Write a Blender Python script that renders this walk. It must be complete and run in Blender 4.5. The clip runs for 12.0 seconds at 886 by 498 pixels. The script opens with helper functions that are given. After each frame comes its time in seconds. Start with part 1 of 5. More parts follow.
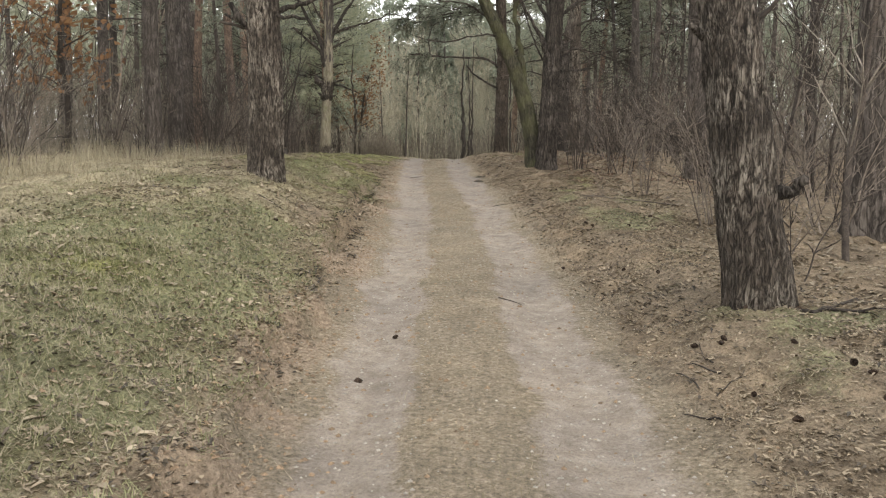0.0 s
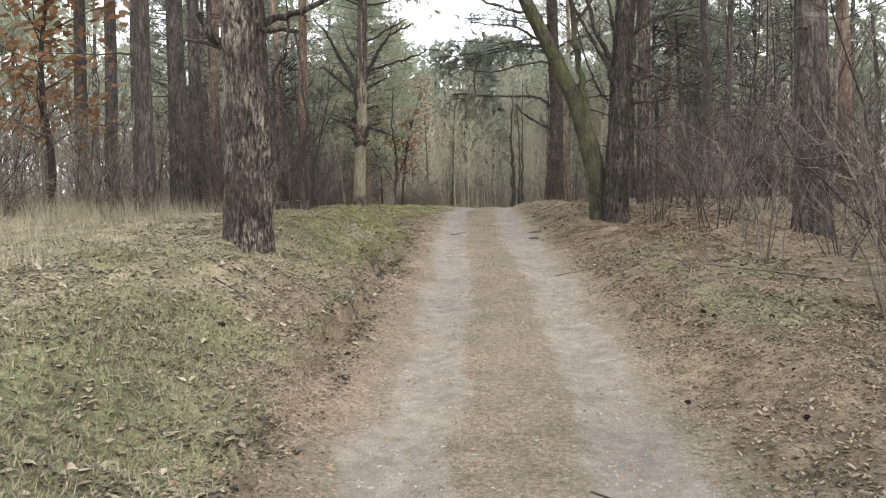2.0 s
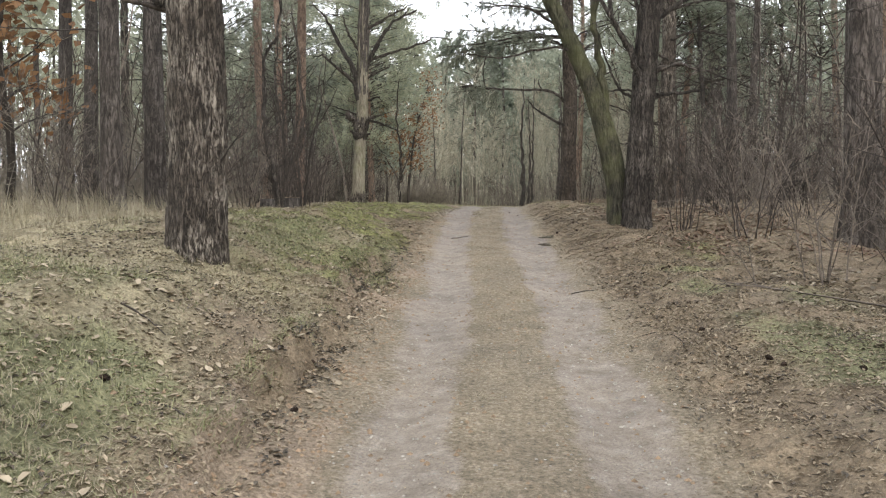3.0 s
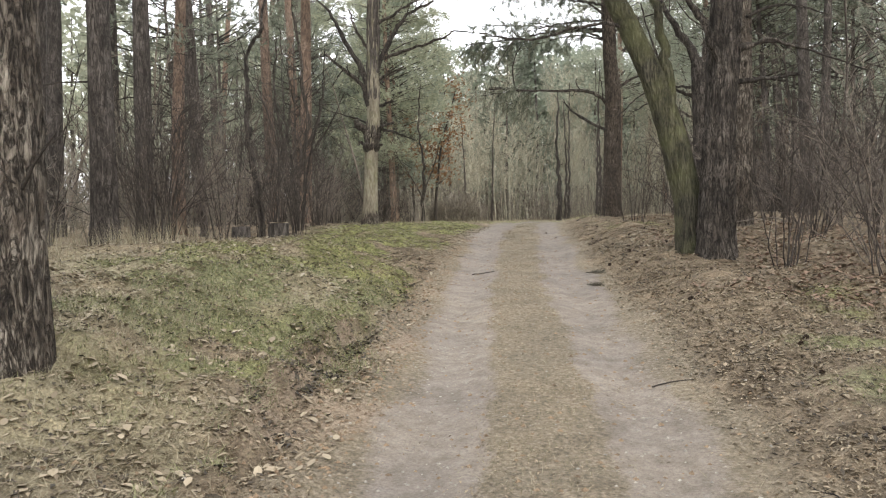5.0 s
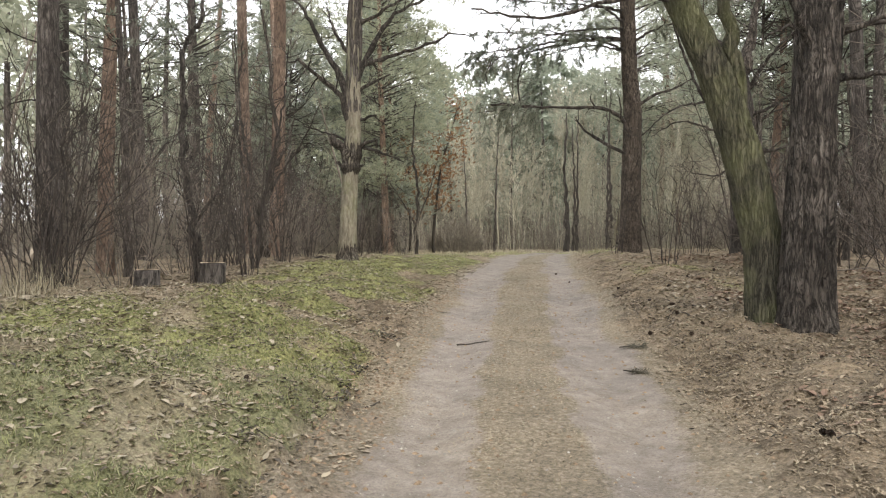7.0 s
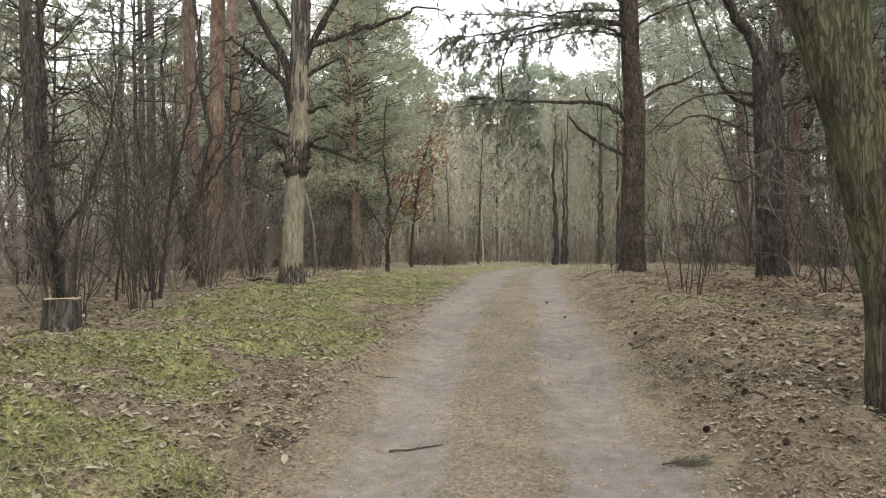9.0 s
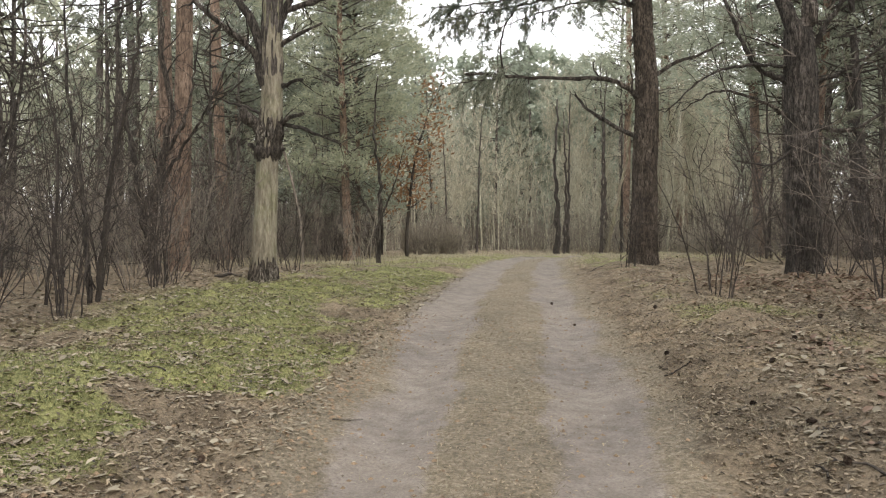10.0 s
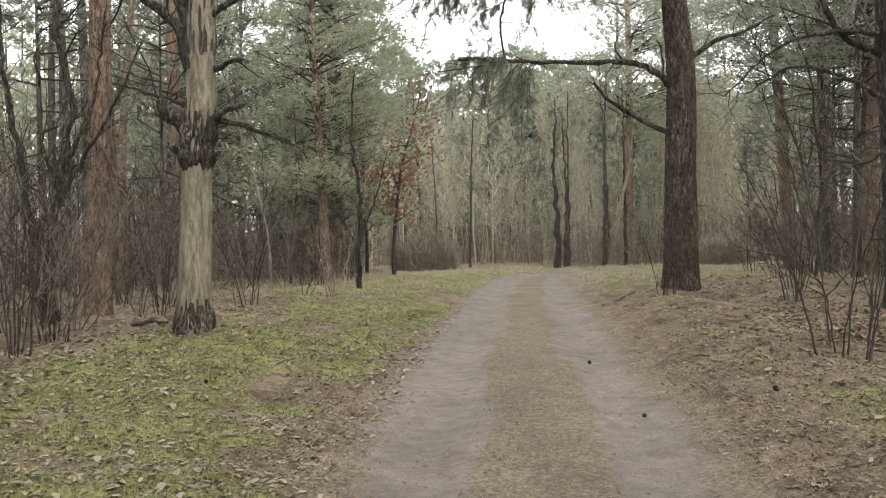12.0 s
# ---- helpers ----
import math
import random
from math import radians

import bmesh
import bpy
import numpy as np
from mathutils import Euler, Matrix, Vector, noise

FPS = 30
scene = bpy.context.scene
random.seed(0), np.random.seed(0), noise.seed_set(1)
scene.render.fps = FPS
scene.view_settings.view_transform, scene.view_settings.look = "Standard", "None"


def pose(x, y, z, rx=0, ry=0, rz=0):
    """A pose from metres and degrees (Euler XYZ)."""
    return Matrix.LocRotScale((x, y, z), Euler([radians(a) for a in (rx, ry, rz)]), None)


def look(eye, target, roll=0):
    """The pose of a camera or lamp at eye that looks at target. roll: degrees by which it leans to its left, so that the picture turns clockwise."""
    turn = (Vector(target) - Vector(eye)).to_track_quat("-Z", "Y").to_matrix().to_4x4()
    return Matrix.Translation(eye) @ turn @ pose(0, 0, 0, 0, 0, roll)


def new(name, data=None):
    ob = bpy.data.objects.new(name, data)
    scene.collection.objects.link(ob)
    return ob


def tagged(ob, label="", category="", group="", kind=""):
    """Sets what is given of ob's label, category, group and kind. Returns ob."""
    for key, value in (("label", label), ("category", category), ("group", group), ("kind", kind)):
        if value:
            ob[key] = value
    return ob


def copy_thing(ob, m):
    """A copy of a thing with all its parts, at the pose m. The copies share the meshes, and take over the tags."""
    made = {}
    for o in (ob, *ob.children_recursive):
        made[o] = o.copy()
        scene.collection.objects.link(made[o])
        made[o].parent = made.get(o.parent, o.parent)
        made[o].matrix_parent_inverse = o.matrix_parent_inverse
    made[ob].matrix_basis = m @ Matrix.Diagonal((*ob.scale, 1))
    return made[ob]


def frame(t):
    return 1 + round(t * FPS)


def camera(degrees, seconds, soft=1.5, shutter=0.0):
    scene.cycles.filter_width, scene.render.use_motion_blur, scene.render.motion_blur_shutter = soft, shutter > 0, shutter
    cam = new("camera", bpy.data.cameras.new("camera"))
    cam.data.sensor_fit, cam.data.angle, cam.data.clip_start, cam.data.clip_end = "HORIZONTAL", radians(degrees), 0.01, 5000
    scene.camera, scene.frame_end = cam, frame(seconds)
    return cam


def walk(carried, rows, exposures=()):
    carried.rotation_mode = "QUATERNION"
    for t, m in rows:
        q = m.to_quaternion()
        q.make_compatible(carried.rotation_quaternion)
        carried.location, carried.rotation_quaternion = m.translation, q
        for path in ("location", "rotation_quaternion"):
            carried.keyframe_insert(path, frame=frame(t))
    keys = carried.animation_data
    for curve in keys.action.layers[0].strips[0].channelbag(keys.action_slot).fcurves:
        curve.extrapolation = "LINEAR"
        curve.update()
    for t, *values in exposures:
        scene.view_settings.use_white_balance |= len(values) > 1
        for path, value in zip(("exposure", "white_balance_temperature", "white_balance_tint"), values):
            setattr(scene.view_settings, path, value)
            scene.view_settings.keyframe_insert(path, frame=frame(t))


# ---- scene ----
cam = camera(58.1, 12.0, soft=1.15)
METRES, EYE, TILT, LEAN, TURN = 18.0, 1.4, -6.0, 0.0, 0.0
ROWS = [
    (0.0, 0.0, 0.0, 0.0, 0.0, 0.0, -0.0),
    (0.5, -0.001, 0.0431, 0.0056, 2.73, 0.26, 0.34),
    (1.0, -0.0023, 0.0836, 0.0117, 4.7, 0.59, 0.48),
    (1.5, 0.0006, 0.1264, 0.0186, 3.95, 1.98, 1.04),
    (2.0, 0.0028, 0.1682, 0.0258, 3.66, 3.3, 0.63),
    (2.5, 0.006, 0.2108, 0.0322, 3.75, 3.44, 1.02),
    (3.0, 0.0056, 0.2512, 0.0384, 4.22, 3.07, -0.44),
    (5.0, 0.0056, 0.4188, 0.0671, 6.81, 3.94, 0.37),
    (5.5, 0.0072, 0.4606, 0.0738, 6.17, 5.94, -0.13),
    (6.0, 0.0052, 0.5003, 0.0809, 5.98, 4.9, 0.35),
    (6.5, 0.0047, 0.5407, 0.0881, 5.86, 5.29, -0.08),
    (7.0, 0.0016, 0.5816, 0.096, 7.03, 5.74, -0.44),
    (9.0, 0.0015, 0.7414, 0.1227, 6.11, 6.4, -0.4),
    (9.5, 0.0011, 0.7823, 0.13, 5.95, 5.48, -1.0),
    (10.0, -0.0006, 0.8232, 0.1368, 6.07, 5.42, -0.44),
    (10.5, -0.004, 0.863, 0.144, 6.17, 4.97, -0.6),
    (11.0, -0.0094, 0.9043, 0.1516, 7.07, 5.24, -0.96),
    (11.5, -0.0142, 0.9448, 0.1588, 6.95, 6.11, -0.15),
    (12.0, -0.0181, 0.9833, 0.1672, 5.51, 6.08, 0.74),
]
walk(cam, [(t, pose(0, 0, EYE, TILT, LEAN, TURN) @ pose(METRES * x, METRES * y, METRES * z, 90 + pitch, roll, yaw)) for t, x, y, z, yaw, pitch, roll in ROWS],
     [(0.0, 0.87, 6600, 10), (0.5, 0.74, 6600, 10), (1.5, 0.98, 6350, 10), (2.0, 1.11, 6250, 10), (2.5, 1.08, 6200, 10), (3.0, 1.01, 6250, 10), (5.0, 1.12, 6400, 10), (5.5, 1.04, 6400, 10), (6.0, 1.05, 6450, 10), (6.5, 0.85, 6500, 10), (7.0, 1.19, 6500, 10), (9.0, 1.08, 6500, 10), (9.5, 1.06, 6550, 10), (11.0, 1.16, 6550, 10), (12.0, 1.06, 6500, 10)])

# ---- light ----
world = bpy.data.worlds.new("world")
scene.world = world
world.use_nodes = True
wn = world.node_tree.nodes
sky = wn.new("ShaderNodeTexSky")
sky.sky_type = "NISHITA"
sky.sun_disc = False
sky.sun_elevation = radians(38)
sky.sun_rotation = radians(150)
sky.air_density = 1.0
sky.dust_density = 6.0
sky.ozone_density = 1.0
# an even deck of cloud veils the clear sky
veil = wn.new("ShaderNodeMix")
veil.data_type = "RGBA"
veil.inputs[0].default_value = 0.85
veil.inputs[7].default_value = (9.3, 9.4, 9.5, 1)
world.node_tree.links.new(sky.outputs[0], veil.inputs[6])
world.node_tree.links.new(veil.outputs[2], wn["Background"].inputs[0])
wn["Background"].inputs[1].default_value = 0.14
sun_data = bpy.data.lights.new("sun", "SUN")
sun_data.energy = 1.0
sun_data.angle = radians(25)
sun_data.color = (1.0, 0.96, 0.9)
sun = new("sun", sun_data)
sun.matrix_world = look((0, 0, 40), (-0.39 * 40, 0.67 * 40, 40 - 0.63 * 40))


# ---- materials ----
def material(name):
    m = bpy.data.materials.new(name)
    m.use_nodes = True
    nt = m.node_tree
    return m, nt.nodes, nt.links, nt.nodes["Principled BSDF"]


def node(nodes, kind, **inputs):
    n = nodes.new(kind)
    for k, v in inputs.items():
        n.inputs[k.replace("_", " ")].default_value = v
    return n


def ramp(nodes, links, source, stops):
    r = nodes.new("ShaderNodeValToRGB")
    e = r.color_ramp.elements
    while len(e) < len(stops):
        e.new(0.5)
    for el, (p, c) in zip(e, stops):
        el.position = p
        el.color = (*c, 1)
    links.new(source, r.inputs[0])
    return r.outputs[0]


def mix(nodes, links, fac, a, b, mode="MIX"):
    n = nodes.new("ShaderNodeMix")
    n.data_type = "RGBA"
    n.blend_type = mode
    for sock, v in ((n.inputs[0], fac), (n.inputs[6], a), (n.inputs[7], b)):
        if isinstance(v, (int, float)):
            sock.default_value = v
        elif isinstance(v, tuple):
            sock.default_value = (*v, 1)
        else:
            links.new(v, sock)
    return n.outputs[2]


def bark(name, dark, mid, light, plates=9.0, stretch=0.28, relief=0.03, moss=0.0, cracks=0.75):
    """Rough bark: ragged upright ridges, deep dark furrows, paler flakes in patches and fine grain."""
    m, n, l, b = material(name)
    tc = n.new("ShaderNodeTexCoord")
    oi = n.new("ShaderNodeObjectInfo")
    mp = n.new("ShaderNodeMapping")
    mp.inputs["Scale"].default_value = (1, 1, stretch)
    l.new(tc.outputs["Object"], mp.inputs[0])
    ridges = node(n, "ShaderNodeTexNoise", Scale=plates * 2.4, Detail=7.0, Roughness=0.62, Distortion=0.9)
    l.new(mp.outputs[0], ridges.inputs["Vector"])
    fur = node(n, "ShaderNodeTexNoise", Scale=plates * 1.3, Detail=5.0, Roughness=0.6, Distortion=1.6)
    l.new(mp.outputs[0], fur.inputs["Vector"])
    fold = n.new("ShaderNodeMath")
    fold.operation = "SUBTRACT"
    l.new(fur.outputs["Fac"], fold.inputs[0])
    fold.inputs[1].default_value = 0.5
    dist = n.new("ShaderNodeMath")
    dist.operation = "ABSOLUTE"
    l.new(fold.outputs[0], dist.inputs[0])
    furrow = ramp(n, l, dist.outputs[0], [(0.0, (0, 0, 0)), (0.055, (1, 1, 1))])
    fine = node(n, "ShaderNodeTexNoise", Scale=85.0, Detail=5.0, Roughness=0.7)
    l.new(mp.outputs[0], fine.inputs["Vector"])
    big = node(n, "ShaderNodeTexNoise", Scale=2.2, Detail=4.0, Roughness=0.6)
    l.new(tc.outputs["Object"], big.inputs["Vector"])
    soft_mid = tuple(a * 0.55 + c * 0.45 for a, c in zip(dark, mid))
    plain = ramp(n, l, ridges.outputs["Fac"], [(0.3, dark), (0.42, soft_mid), (0.55, mid), (0.72, tuple(a * 0.6 + c * 0.4 for a, c in zip(mid, light)))])
    flaky = ramp(n, l, ridges.outputs["Fac"], [(0.34, dark), (0.46, mid), (0.56, light), (0.75, tuple(min(1, c * 1.15) for c in light))])
    where = ramp(n, l, big.outputs["Fac"], [(0.45, (0, 0, 0)), (0.62, (1, 1, 1))])
    col = mix(n, l, where, plain, flaky)
    col = mix(n, l, cracks, col, mix(n, l, furrow, tuple(c * 0.8 for c in dark), col))
    shade = ramp(n, l, fine.outputs["Fac"], [(0.25, (0.5, 0.5, 0.5)), (0.75, (1.16, 1.16, 1.16))])
    col = mix(n, l, 0.8, col, shade, "MULTIPLY")
    tone = ramp(n, l, oi.outputs["Random"], [(0.0, (0.82, 0.82, 0.82)), (1.0, (1.18, 1.15, 1.12))])
    col = mix(n, l, 1.0, col, tone, "MULTIPLY")
    if moss:
        patch_ = ramp(n, l, big.outputs["Fac"], [(0.62 - 0.3 * moss, (0, 0, 0)), (0.75 - 0.2 * moss, (1, 1, 1))])
        col = mix(n, l, mix(n, l, 0.6, (0, 0, 0), patch_), col, (0.14, 0.145, 0.065))
    l.new(col, b.inputs["Base Color"])
    b.inputs["Roughness"].default_value = 0.92
    b.inputs["Specular IOR Level"].default_value = 0.25
    h1 = n.new("ShaderNodeMath")
    h1.operation = "MULTIPLY_ADD"
    l.new(fine.outputs["Fac"], h1.inputs[0])
    h1.inputs[1].default_value = 0.25
    l.new(ridges.outputs["Fac"], h1.inputs[2])
    h2 = n.new("ShaderNodeMath")
    h2.operation = "MULTIPLY_ADD"
    l.new(furrow, h2.inputs[0])
    h2.inputs[1].default_value = 0.5
    l.new(h1.outputs[0], h2.inputs[2])
    bp = n.new("ShaderNodeBump")
    bp.inputs["Distance"].default_value = relief * 1.5
    bp.inputs["Strength"].default_value = 1.0
    l.new(h2.outputs[0], bp.inputs["Height"])
    l.new(bp.outputs[0], b.inputs["Normal"])
    return m


def stems(name, a, b_, rough=0.85):
    """Thin bark of twigs: varied from plant to plant and along the stem."""
    m, n, l, b = material(name)
    oi = n.new("ShaderNodeObjectInfo")
    tc = n.new("ShaderNodeTexCoord")
    nz = node(n, "ShaderNodeTexNoise", Scale=6.0, Detail=4.0)
    l.new(tc.outputs["Object"], nz.inputs["Vector"])
    c1 = ramp(n, l, oi.outputs["Random"], [(0.0, a), (1.0, b_)])
    c2 = ramp(n, l, nz.outputs["Fac"], [(0.3, (0.6, 0.6, 0.6)), (0.7, (1.4, 1.38, 1.32))])
    fine = node(n, "ShaderNodeTexNoise", Scale=55.0, Detail=5.0, Roughness=0.7)
    l.new(tc.outputs["Object"], fine.inputs["Vector"])
    c3 = ramp(n, l, fine.outputs["Fac"], [(0.35, (0.55, 0.55, 0.55)), (0.65, (1.35, 1.33, 1.3))])
    l.new(mix(n, l, 0.8, mix(n, l, 0.9, c1, c2, "MULTIPLY"), c3, "MULTIPLY"), b.inputs["Base Color"])
    b.inputs["Roughness"].default_value = rough
    b.inputs["Specular IOR Level"].default_value = 0.2
    bp = n.new("ShaderNodeBump")
    bp.inputs["Distance"].default_value = 0.012
    l.new(fine.outputs["Fac"], bp.inputs["Height"])
    l.new(bp.outputs[0], b.inputs["Normal"])
    return m


def foliage(name, a, b_, translucent=0.4, gain=0.9):
    """Needles or leaves: colour varies by tuft and by tree, some light comes through."""
    m, n, l, b = material(name)
    ge = n.new("ShaderNodeNewGeometry")
    oi = n.new("ShaderNodeObjectInfo")
    c1 = ramp(n, l, ge.outputs["Random Per Island"], [(0.0, a), (1.0, b_)])
    c2 = ramp(n, l, oi.outputs["Random"], [(0.0, tuple(c * gain for c in (0.85, 0.88, 0.85))), (1.0, tuple(c * gain for c in (1.18, 1.12, 1.02)))])
    col = mix(n, l, 1.0, c1, c2, "MULTIPLY")
    l.new(col, b.inputs["Base Color"])
    b.inputs["Roughness"].default_value = 0.7
    tr = n.new("ShaderNodeBsdfTranslucent")
    l.new(col, tr.inputs["Color"])
    ms = n.new("ShaderNodeMixShader")
    ms.inputs[0].default_value = translucent
    l.new(b.outputs[0], ms.inputs[1])
    l.new(tr.outputs[0], ms.inputs[2])
    l.new(ms.outputs[0], n["Material Output"].inputs[0])
    return m


M_PINE = bark("pine_bark", (0.026, 0.022, 0.018), (0.138, 0.115, 0.094), (0.4, 0.36, 0.305), 14, 0.24, 0.035)
M_PINE_RED = bark("pine_bark_red", (0.1, 0.072, 0.056), (0.28, 0.2, 0.152), (0.44, 0.33, 0.255), 9, 0.25, 0.02, 0.0, 0.35)
M_PINE_FAR = bark("pine_bark_grey", (0.040, 0.034, 0.030), (0.124, 0.108, 0.096), (0.216, 0.192, 0.172), 9, 0.2, 0.02)
M_PINE_BROWN = bark("pine_bark_brown", (0.026, 0.021, 0.017), (0.116, 0.094, 0.075), (0.200, 0.170, 0.139), 11, 0.3, 0.04)
M_OAK = bark("oak_bark", (0.024, 0.021, 0.018), (0.108, 0.092, 0.078), (0.227, 0.200, 0.175), 12, 0.22, 0.04)
M_MOSSY = bark("mossy_bark", (0.038, 0.036, 0.025), (0.128, 0.117, 0.085), (0.196, 0.178, 0.136), 14, 0.15, 0.025, 0.7)
M_BARE = bark("bare_wood", (0.15, 0.128, 0.096), (0.31, 0.278, 0.212), (0.44, 0.4, 0.32), 7, 0.22, 0.01, 0.5, 0.25)
M_LIMB = stems("limb_bark", (0.040, 0.034, 0.030), (0.072, 0.062, 0.054))
M_TWIG = stems("twig_bark", (0.177, 0.160, 0.136), (0.337, 0.306, 0.258))
M_TWIG_RED = stems("reddish_twig_bark", (0.139, 0.118, 0.102), (0.238, 0.203, 0.174))
M_DARKTWIG = stems("dark_twig_bark", (0.047, 0.040, 0.036), (0.085, 0.072, 0.064))
# pale bark, lightened further in colour for the haze beyond the clearing
M_TWIG_HAZY = stems("hazy_pale_twig_bark", (0.36, 0.342, 0.275), (0.52, 0.495, 0.4))
# distance haze is put into the next two needle colours, paler than real foliage
M_NEEDLE_HAZY = foliage("hazy_pine_needles", (0.205, 0.222, 0.178), (0.34, 0.358, 0.295), 0.5, 1.3)
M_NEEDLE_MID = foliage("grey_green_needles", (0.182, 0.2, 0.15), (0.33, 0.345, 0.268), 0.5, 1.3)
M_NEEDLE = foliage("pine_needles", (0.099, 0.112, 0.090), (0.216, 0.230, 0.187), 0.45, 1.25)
M_RUST = foliage("rust_leaves", (0.17, 0.09, 0.045), (0.3, 0.17, 0.085))
M_LITTER = foliage("fallen_leaves", (0.1, 0.074, 0.05), (0.39, 0.32, 0.235), 0.1)
M_DRY = foliage("dry_grass", (0.25, 0.215, 0.15), (0.45, 0.395, 0.29), 0.2)
M_GREEN = foliage("green_grass", (0.1, 0.113, 0.046), (0.325, 0.335, 0.15), 0.25)
M_DULL = foliage("faded_grass", (0.1, 0.112, 0.055), (0.29, 0.298, 0.17), 0.2)
M_LITTER_RED = foliage("red_fallen_leaves", (0.13, 0.078, 0.055), (0.29, 0.195, 0.14), 0.1)
M_LITTER_PALE = foliage("pale_fallen_leaves", (0.22, 0.178, 0.128), (0.43, 0.365, 0.275), 0.1)
M_OLIVE = foliage("olive_grass", (0.13, 0.11, 0.065), (0.25, 0.21, 0.135), 0.2)
M_SOIL = stems("sandy_soil", (0.24, 0.175, 0.12), (0.24, 0.175, 0.12))
M_CRUMB = foliage("dark_crumbs", (0.03, 0.024, 0.018), (0.12, 0.095, 0.07), 0.05)
M_SOIL_DARK = stems("dark_soil", (0.05, 0.04, 0.03), (0.075, 0.062, 0.045))
M_STONE = stems("pebbles", (0.3, 0.28, 0.25), (0.5, 0.48, 0.44))
M_CONE = stems("cone_scales", (0.035, 0.025, 0.02), (0.08, 0.055, 0.04))


# ---- ground ----
ROAD_Y = [-60, -20, 0, 6.3, 8.2, 16.3, 20.3, 22.9, 25.5, 30, 34, 40, 60, 100]
ROAD_Z = [-3.6, -1.4, -0.13, 0.29, 0.41, 1.04, 1.33, 1.45, 1.53, 1.62, 1.66, 1.66, 1.62, 1.6]
MID_Y = [-20, 0, 8, 13, 18, 25, 32, 38, 43, 46, 49, 52, 58, 75]
MID_X = [0.2, 0.2, 0.15, 0.08, -0.15, -0.28, -0.2, -0.05, 0.25, 1.1, 3.2, 7, 17, 45]
BANK_Y = [-20, 0, 6, 10, 14, 17, 20, 23, 26, 34, 60]
BANK_H = [0.5, 0.6, 0.67, 0.71, 0.63, 0.45, 0.22, 0.2, 0.18, 0.06, 0.0]


def soft(a, b, x):
    t = np.clip((x - a) / (b - a), 0, 1)
    return t * t * (3 - 2 * t)


def smooth_interp(y, ys, zs):
    return sum(np.interp(y + d, ys, zs) for d in (-1.2, -0.6, 0, 0.6, 1.2)) / 5


def lattice(x, y, seed):
    """Cheap smooth value noise in -1..1 on a unit lattice."""
    xi, yi = np.floor(x).astype(np.int64), np.floor(y).astype(np.int64)
    fx, fy = x - xi, y - yi
    fx, fy = fx * fx * (3 - 2 * fx), fy * fy * (3 - 2 * fy)

    def h(a, b):
        v = (a * 374761393 + b * 668265263 + seed * 974711) & 0x7FFFFFFF
        v = ((v ^ (v >> 13)) * 1274126177) & 0x7FFFFFFF
        return ((v ^ (v >> 16)) & 0xFFFF) / 32767.5 - 1

    return (h(xi, yi) * (1 - fx) + h(xi + 1, yi) * fx) * (1 - fy) + (h(xi, yi + 1) * (1 - fx) + h(xi + 1, yi + 1) * fx) * fy


def fractal(x, y, scale, seed, octaves=3):
    return sum(lattice(x / scale * 2**k, y / scale * 2**k, seed + k) * 0.5**k for k in range(octaves))


def across(x, y):
    return x - smooth_interp(y, MID_Y, MID_X)


def lip(x, y):
    """Where the bank breaks off beside the track, as a ragged line."""
    base = np.interp(y, [0, 5, 9, 16, 24], [-1.05, -1.07, -1.28, -1.32, -1.2])
    return base + 0.13 * lattice(y / 0.8, y * 0, 5) + 0.08 * lattice(y / 0.22, x / 0.3, 6) + 0.04 * lattice(y / 0.09, x / 0.12, 7)


def ground_z(x, y):
    x, y = np.asarray(x, float), np.asarray(y, float)
    u = across(x, y)
    z = smooth_interp(y, ROAD_Y, ROAD_Z)
    edge = lip(x, y)
    rise = soft(0, 1.45, edge - u)
    steep = soft(0, 0.11 + 0.05 * lattice(y / 0.5, y * 0, 9), edge - u)
    share = 0.3 * soft(19, 14, y) * (0.75 + 0.35 * lattice(y / 0.9, y * 0, 8))
    bank = smooth_interp(y, BANK_Y, BANK_H)
    z = z + bank * (0.12 * soft(0, 0.45, -0.85 - u) + share * steep + (0.88 - share) * rise)
    z = z + 0.24 * soft(0.95, 2.0, u) * soft(60, 20, y) - 0.35 * soft(3.2, 7, u) * soft(30, 10, y)
    rut = np.exp(-((np.abs(u + 0.0) - 0.6) / 0.2) ** 2)
    z = z - 0.045 * rut * soft(60, 40, y)
    off = soft(0.85, 1.3, np.abs(u))
    near = soft(90, 40, np.hypot(x, y))
    z = z + near * (0.02 + 0.05 * off) * fractal(x, y, 1.3, 11) + near * (0.004 + 0.036 * off) * fractal(x, y, 0.28, 21) + near * (0.0015 + (0.013 + 0.014 * soft(0.35, 0.1, np.abs(u - edge))) * off) * fractal(x, y, 0.1, 25, 2)
    far = np.hypot(x, y - 20)
    return z + (1 - near) * 0.6 * fractal(x, y, 60, 31) + 5 * soft(95, 190, far) + 14 * soft(190, 700, far)


def mesh_object(name, verts, faces, mat, parent=None, label="", smooth=True, slots=None):
    me = bpy.data.meshes.new(name)
    me.from_pydata(verts, [], faces)
    for mt in (mat if isinstance(mat, (list, tuple)) else [mat]):
        me.materials.append(mt)
    if slots is not None:
        me.polygons.foreach_set("material_index", slots)
    me.polygons.foreach_set("use_smooth", [smooth] * len(me.polygons))
    me.update()
    ob = new(name, me)
    if parent:
        ob.parent = parent
    if label:
        ob["label"] = label
    return ob


def spread(inner, step, outer, growth=1.13):
    a, b = inner
    out = list(np.arange(a, b + 1e-6, step))
    s, p = step, a
    lo = []
    while p > -outer:
        s *= growth
        p -= s
        lo.append(p)
    s, p = step, b
    hi = []
    while p < outer:
        s *= growth
        p += s
        hi.append(p)
    return np.array(lo[::-1] + out + hi)


